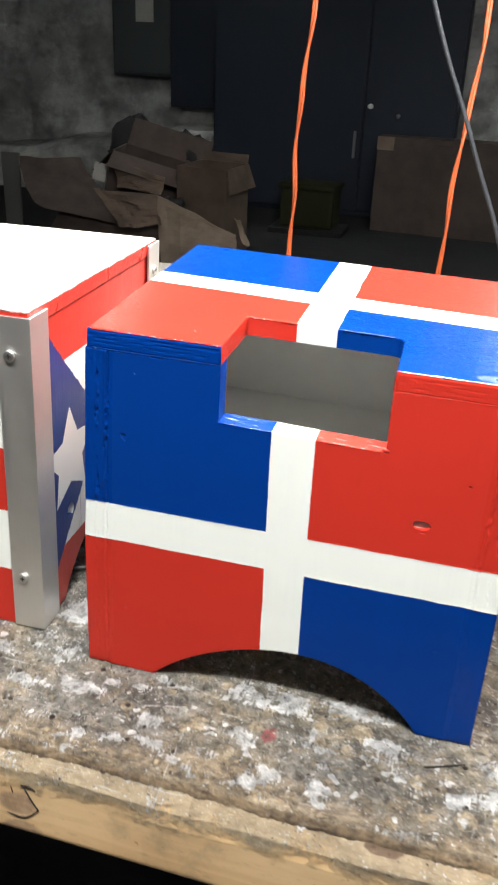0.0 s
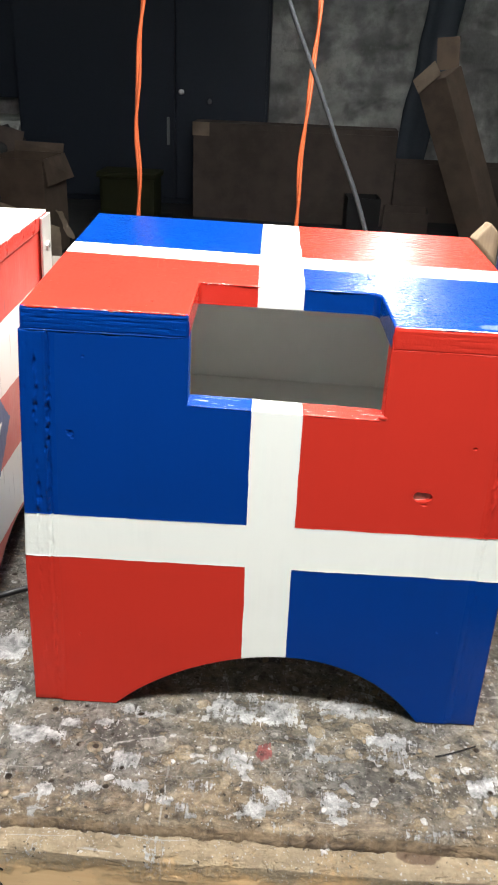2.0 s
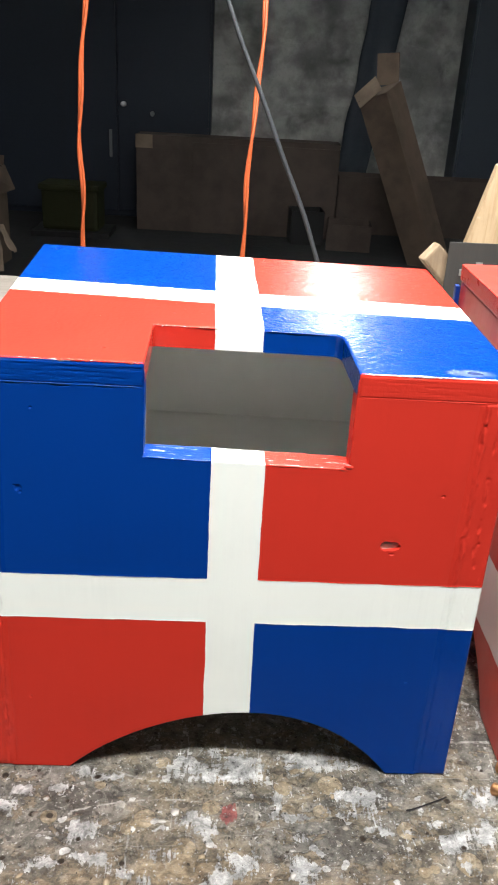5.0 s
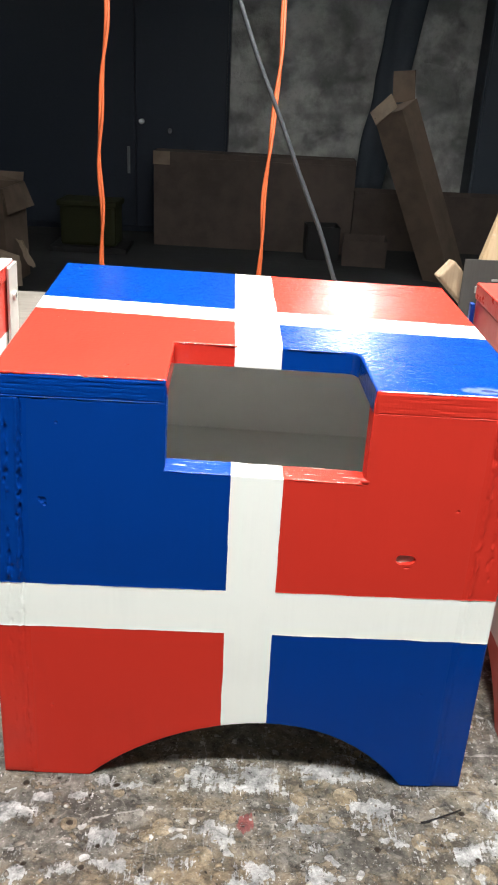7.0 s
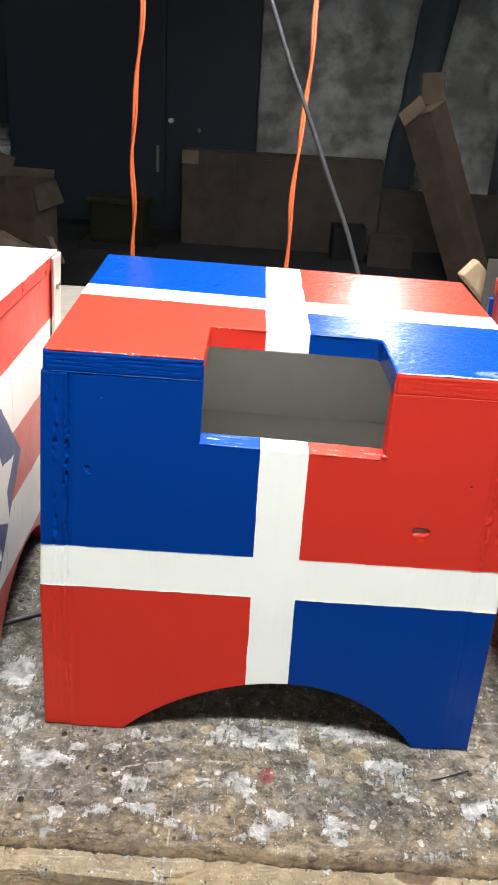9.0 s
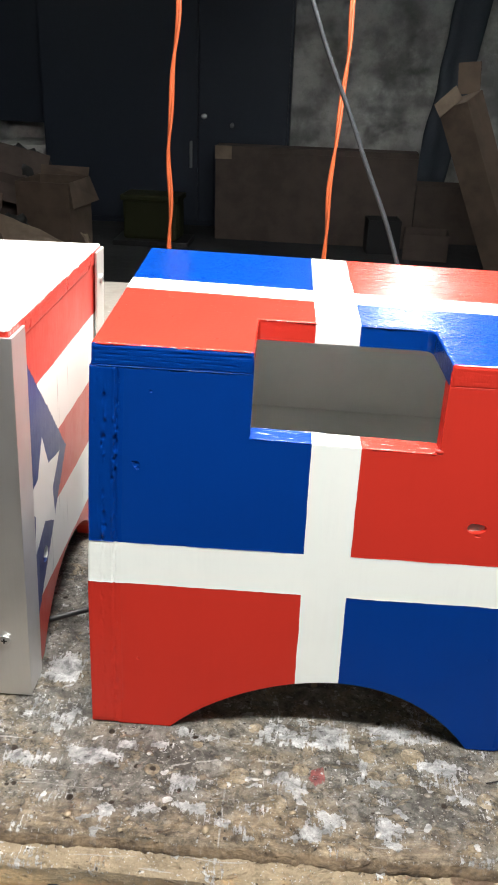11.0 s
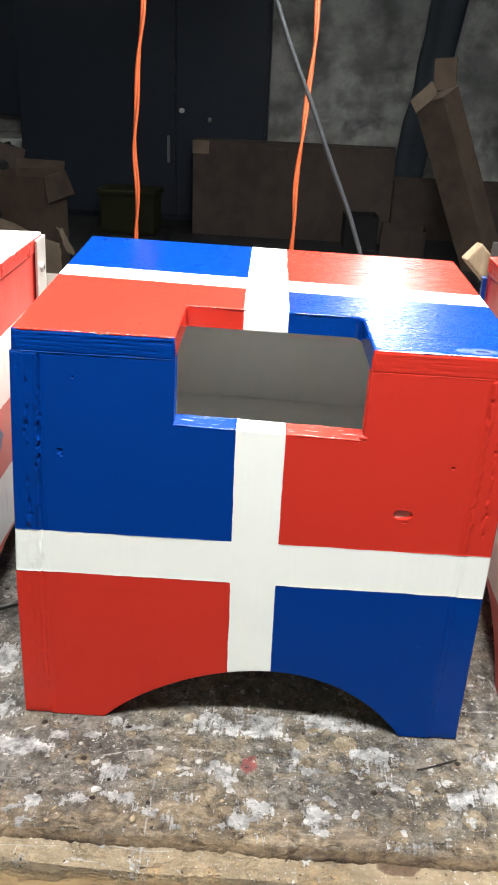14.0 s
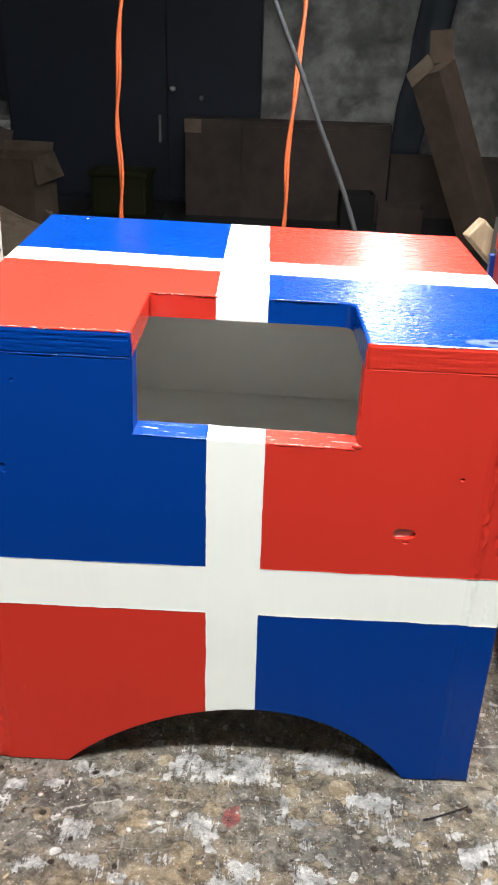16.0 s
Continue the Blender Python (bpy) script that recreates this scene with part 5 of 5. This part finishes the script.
# tall dark cabinet in the middle of the wall
cab = thing("dark_cabinet", "tall blue-black enamelled cabinet with small bright knob", "cabinet", (-1.62, 7.0, 0))
part("body", box(-0.72, 1.42, 0.0, 0.32, 0.0, 2.40, 0.01), M_cabinet, cab)
for x0, x1 in ((-0.70, 0.63), (0.64, 1.40)):
    dr = part("door", box(x0, x1, -0.022, -0.001, 0.05, 2.36, 0.006), M_cabinet, cab)
    # white colour on the knob stands in for a glint
    if x0 < 0.3:
        part("knob", ball(x1 + 0.06, -0.05, 0.925, 0.026, 0.024, 0.022), M_plastic, dr, "knob coloured white in place of its glint", True)
    if x0 < 0.3:
        part("lock", ball(x1 + 0.30, -0.05, 0.86, 0.018, 0.022, 0.022), M_panel_pale, dr, "dull metal lock", True)
        part("pull", box(x1 - 0.066, x1 - 0.044, -0.045, -0.0225, 0.50, 0.72, 0.004), M_panel_pale, dr)

panel = thing("meter_cabinet", "grey enamelled wall cabinet with a pale paper label", "cabinet", (-3.02, 7.18, 1.06))
part("body", box(-0.36, 0.66, 0.0, 0.3, 0.0, 1.2, 0.01), M_panel, panel)
part("door", box(0.21, 0.64, -0.018, -0.001, -0.25, 1.18, 0.006), M_cabinet, panel)
part("door", box(-0.34, 0.20, -0.018, -0.001, 0.02, 1.18, 0.006), M_panel, panel)
part("label", box(-0.12, 0.05, -0.0225, -0.0185, 0.44, 0.62, 0.0), M_paper, panel, "pale paper label")

# ledge along the foot of the wall
bm = bmesh.new()
n = 60
rings = []
for i in range(n + 1):
    x = -5.55 + 3.2 * i / n
    zt = 0.30 + 0.13 * (x + 5.0) + 0.05 * noise.noise(Vector((x * 2, 0, 4)))
    f = 0.06 * noise.noise(Vector((x * 2.5, 3, 4)))
    rings.append([bm.verts.new(c) for c in ((x, 7.42, 0.0), (x, 6.95 + f, 0.0), (x, 6.98 + f, zt - 0.06), (x, 7.06 + f, zt), (x, 7.42, zt + 0.03))])
for a, b in zip(rings, rings[1:]):
    for k in range(5):
        bm.faces.new((a[k], a[(k + 1) % 5], b[(k + 1) % 5], b[k]))
bm.faces.new(rings[0])
bm.faces.new(rings[-1][::-1])
bmesh.ops.recalc_face_normals(bm, faces=bm.faces[:])
tagged(part("wall_footing", bm, M_wall, smooth=False), "pale lime-washed stone ledge along the wall foot", "ledge", kind="structure")

# heap of opened cartons
def board_piece(name, label, corners, mat, thick=0.008, seed=1.0, sag=0.03, category="cardboard", n=10):
    """A limp cardboard piece spanning four corners (low-left, low-right, high-right, high-left), with thickness and sag."""
    a, b, c, d = [Vector(p) for p in corners]
    bm = bmesh.new()
    grid = []
    for j in range(n + 1):
        row = []
        for i in range(n + 1):
            u, v = i / n, j / n
            p = (a * (1 - u) + b * u) * (1 - v) + (d * (1 - u) + c * u) * v
            bow = sag * (noise.noise(Vector((u * 1.8, v * 1.8, seed))) + 0.35 * noise.noise(Vector((u * 5, v * 5, seed))))
            row.append(bm.verts.new(p + Vector((0.2 * bow, bow, 0.3 * bow))))
        grid.append(row)
    for p, q in zip(grid, grid[1:]):
        for i in range(n):
            bm.faces.new((p[i], p[i + 1], q[i + 1], q[i]))
    got = bmesh.ops.extrude_face_region(bm, geom=bm.faces[:])
    bmesh.ops.translate(bm, vec=(0, thick, 0), verts=[g for g in got["geom"] if isinstance(g, bmesh.types.BMVert)])
    bmesh.ops.recalc_face_normals(bm, faces=bm.faces[:])
    return tagged(part(name, bm, mat), label, category, "cartons")


board_piece("cardboard_sheet", "dark brown cardboard sheet slumped on the heap", ((-2.80, 4.62, 0.32), (-2.22, 4.62, 0.25), (-2.70, 5.05, 0.595), (-3.26, 5.05, 0.566)), M_card_shaded, seed=2.0, sag=0.06)
tilted = carton("open_carton", "brown carton lying askew on the heap with open flaps", (-2.26, 5.16, 0.082), 10, 0.62, 0.40, 0.54, M_card_shaded, (("f", 0.17, 120), ("b", 0.2, 25), ("l", 0.2, 150)))
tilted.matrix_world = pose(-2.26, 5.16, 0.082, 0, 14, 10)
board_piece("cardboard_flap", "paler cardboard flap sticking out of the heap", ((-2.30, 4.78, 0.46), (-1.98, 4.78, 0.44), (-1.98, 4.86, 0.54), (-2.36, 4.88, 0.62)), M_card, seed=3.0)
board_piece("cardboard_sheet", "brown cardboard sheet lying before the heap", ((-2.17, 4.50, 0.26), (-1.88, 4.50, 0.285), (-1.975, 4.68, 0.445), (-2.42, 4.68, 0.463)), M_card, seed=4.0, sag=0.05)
board_piece("cardboard_sheet", "dark cardboard sheet under the heap", ((-2.75, 4.42, 0.0), (-1.80, 4.42, 0.0), (-1.90, 4.85, 0.40), (-2.70, 4.85, 0.40)), M_card_shaded, seed=9.0)
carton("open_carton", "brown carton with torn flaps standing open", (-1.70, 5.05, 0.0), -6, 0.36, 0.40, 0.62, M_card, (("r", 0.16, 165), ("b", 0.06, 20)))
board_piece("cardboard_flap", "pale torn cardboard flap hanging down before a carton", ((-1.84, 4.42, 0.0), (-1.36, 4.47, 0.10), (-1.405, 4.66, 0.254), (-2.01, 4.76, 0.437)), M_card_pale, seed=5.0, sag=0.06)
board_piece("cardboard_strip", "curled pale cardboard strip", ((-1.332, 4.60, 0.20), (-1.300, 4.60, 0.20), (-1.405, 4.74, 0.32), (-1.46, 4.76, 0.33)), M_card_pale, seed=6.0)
board_piece("pale_board", "short pale board leaning at the heap", ((-3.22, 4.86, 0.0), (-3.10, 4.86, 0.0), (-3.16, 5.0, 0.60), (-3.30, 5.0, 0.60)), M_dusty, 0.02, 7.0, 0.004, "board")
for at, size, sd, lab in (((-1.92, 4.82, 0.28), (0.12, 0.09, 0.13), 0.0, "crumpled dark plastic bag in the heap"), ((-2.52, 5.55, 0.38), (0.20, 0.18, 0.42), 3.0, "black plastic rubbish bag behind the cartons"), ((-2.10, 5.6, 0.33), (0.26, 0.18, 0.38), 6.0, "black plastic rubbish bag behind the cartons")):
    bm = bmesh.new()
    bmesh.ops.create_icosphere(bm, subdivisions=4, radius=1)
    for v in bm.verts:
        q = 1 + 0.35 * noise.noise(v.co * 1.8 + Vector((sd, 0, 0))) + 0.2 * abs(noise.noise(v.co * 5 + Vector((sd, 0, 0))))
        v.co = Vector((v.co.x * size[0] * q, v.co.y * size[1] * q, max(-at[2], v.co.z * size[2] * q)))
    tagged(part("rubbish_bag", turned(bm, pose(*at)), M_bag, smooth=True), lab, "bag")
tag = part("paper_label", turned(box(-0.045, 0.045, -0.002, 0.002, -0.06, 0.06, 0.001), pose(-2.49, 4.925, 0.53, -4, 14, 10)), M_paper)
tagged(tag, "pale paper label stuck on an open carton", "label")
bm = joined(box(-0.22, 0.22, -0.14, 0.14, 0, 0.34, 0.03), box(-0.235, 0.235, -0.155, 0.155, 0.30, 0.345, 0.012))
tagged(part("plastic_bin", turned(bm, pose(-1.24, 6.2, 0.04, 0, 0, -4)), M_olive, smooth=False), "dim olive plastic bin on the floor", "bin")
# added slab, coloured black so that it merges with the dark floor
tagged(part("low_crate", turned(box(-0.30, 0.30, -0.2, 0.2, 0, 0.04, 0.004), pose(-1.24, 6.2, 0.0)), M_bag), "added flat slab under the bin, blackened to sink into the gloom", "crate")

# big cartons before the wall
big = carton("tall_carton", "large brown flat carton with a taped pale corner", (0.04, 6.55, 0.0), -2, 1.62, 0.24, 0.74, M_card_shaded)
part("top", box(-0.80, 0.80, -0.115, 0.115, 0.728, 0.738, 0.001), M_card_shaded, big)
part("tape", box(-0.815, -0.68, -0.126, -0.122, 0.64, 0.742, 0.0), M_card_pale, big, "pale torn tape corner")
part("side_flap", box(-0.36, 0.81, -0.135, -0.1225, 0.0, 0.70, 0.002), M_card_shaded, big)
carton("carton", "small black carton before the large one", (0.60, 6.25, 0.0), 3, 0.26, 0.24, 0.26, M_bag)
carton("carton", "dim brown carton beside the leaning one", (0.93, 6.1, 0.0), -6, 0.34, 0.3, 0.20, M_card_shaded)
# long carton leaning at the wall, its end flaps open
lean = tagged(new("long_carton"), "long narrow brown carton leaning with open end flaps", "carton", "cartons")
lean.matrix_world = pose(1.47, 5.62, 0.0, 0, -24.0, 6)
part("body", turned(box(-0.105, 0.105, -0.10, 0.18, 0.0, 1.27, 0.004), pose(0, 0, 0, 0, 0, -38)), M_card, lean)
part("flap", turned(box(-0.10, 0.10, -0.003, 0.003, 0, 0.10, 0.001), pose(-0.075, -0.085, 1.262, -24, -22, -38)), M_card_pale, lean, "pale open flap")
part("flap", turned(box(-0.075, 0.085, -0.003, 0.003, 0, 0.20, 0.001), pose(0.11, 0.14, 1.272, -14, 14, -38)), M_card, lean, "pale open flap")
# dark strip of tarpaulin hanging in front of the wall
bm = bmesh.new()
n = 24
rows = []
for j in range(n + 1):
    z = 0.42 + (CEIL - 0.43) * j / n
    left, right = 0.91 + 0.124 * (z - 0.42), 1.17 + 0.15 * (z - 0.42)
    left += 0.03 * noise.noise(Vector((z * 3, 1, 1)))
    rows.append([bm.verts.new((left + (right - left) * i / 8, 7.10 + 0.018 * math.sin(i * 1.3 + 2 * z) + 0.02 * noise.noise(Vector((i, z * 4, 2))), z)) for i in range(9)])
for a, b in zip(rows, rows[1:]):
    for i in range(8):
        bm.faces.new((a[i], a[i + 1], b[i + 1], b[i]))
got = bmesh.ops.extrude_face_region(bm, geom=bm.faces[:])
bmesh.ops.translate(bm, vec=(0, 0.01, 0), verts=[g for g in got["geom"] if isinstance(g, bmesh.types.BMVert)])
bmesh.ops.recalc_face_normals(bm, faces=bm.faces[:])
tagged(part("tarpaulin", bm, M_beam, smooth=True), "dark blue tarpaulin strip hanging down the wall", "tarpaulin")
# added carton, dark brown to fill the dark zone between the others
carton("carton", "large carton added to fill the dark zone at the wall foot", (1.62, 6.82, 0.0), 0, 1.46, 0.3, 0.47, M_card_shaded)
cab2 = thing("dark_locker", "tall blue-black metal locker at the wall", "locker", (2.66, 7.0, 0))
part("body", box(-0.74, 0.9, 0.0, 0.3, 0.0, 2.3, 0.008), M_lifted, cab2)
part("door", box(-0.72, 0.08, -0.02, -0.001, 0.05, 2.26, 0.005), M_lifted, cab2)
part("door", box(0.09, 0.88, -0.02, -0.001, 0.05, 2.26, 0.005), M_lifted, cab2)
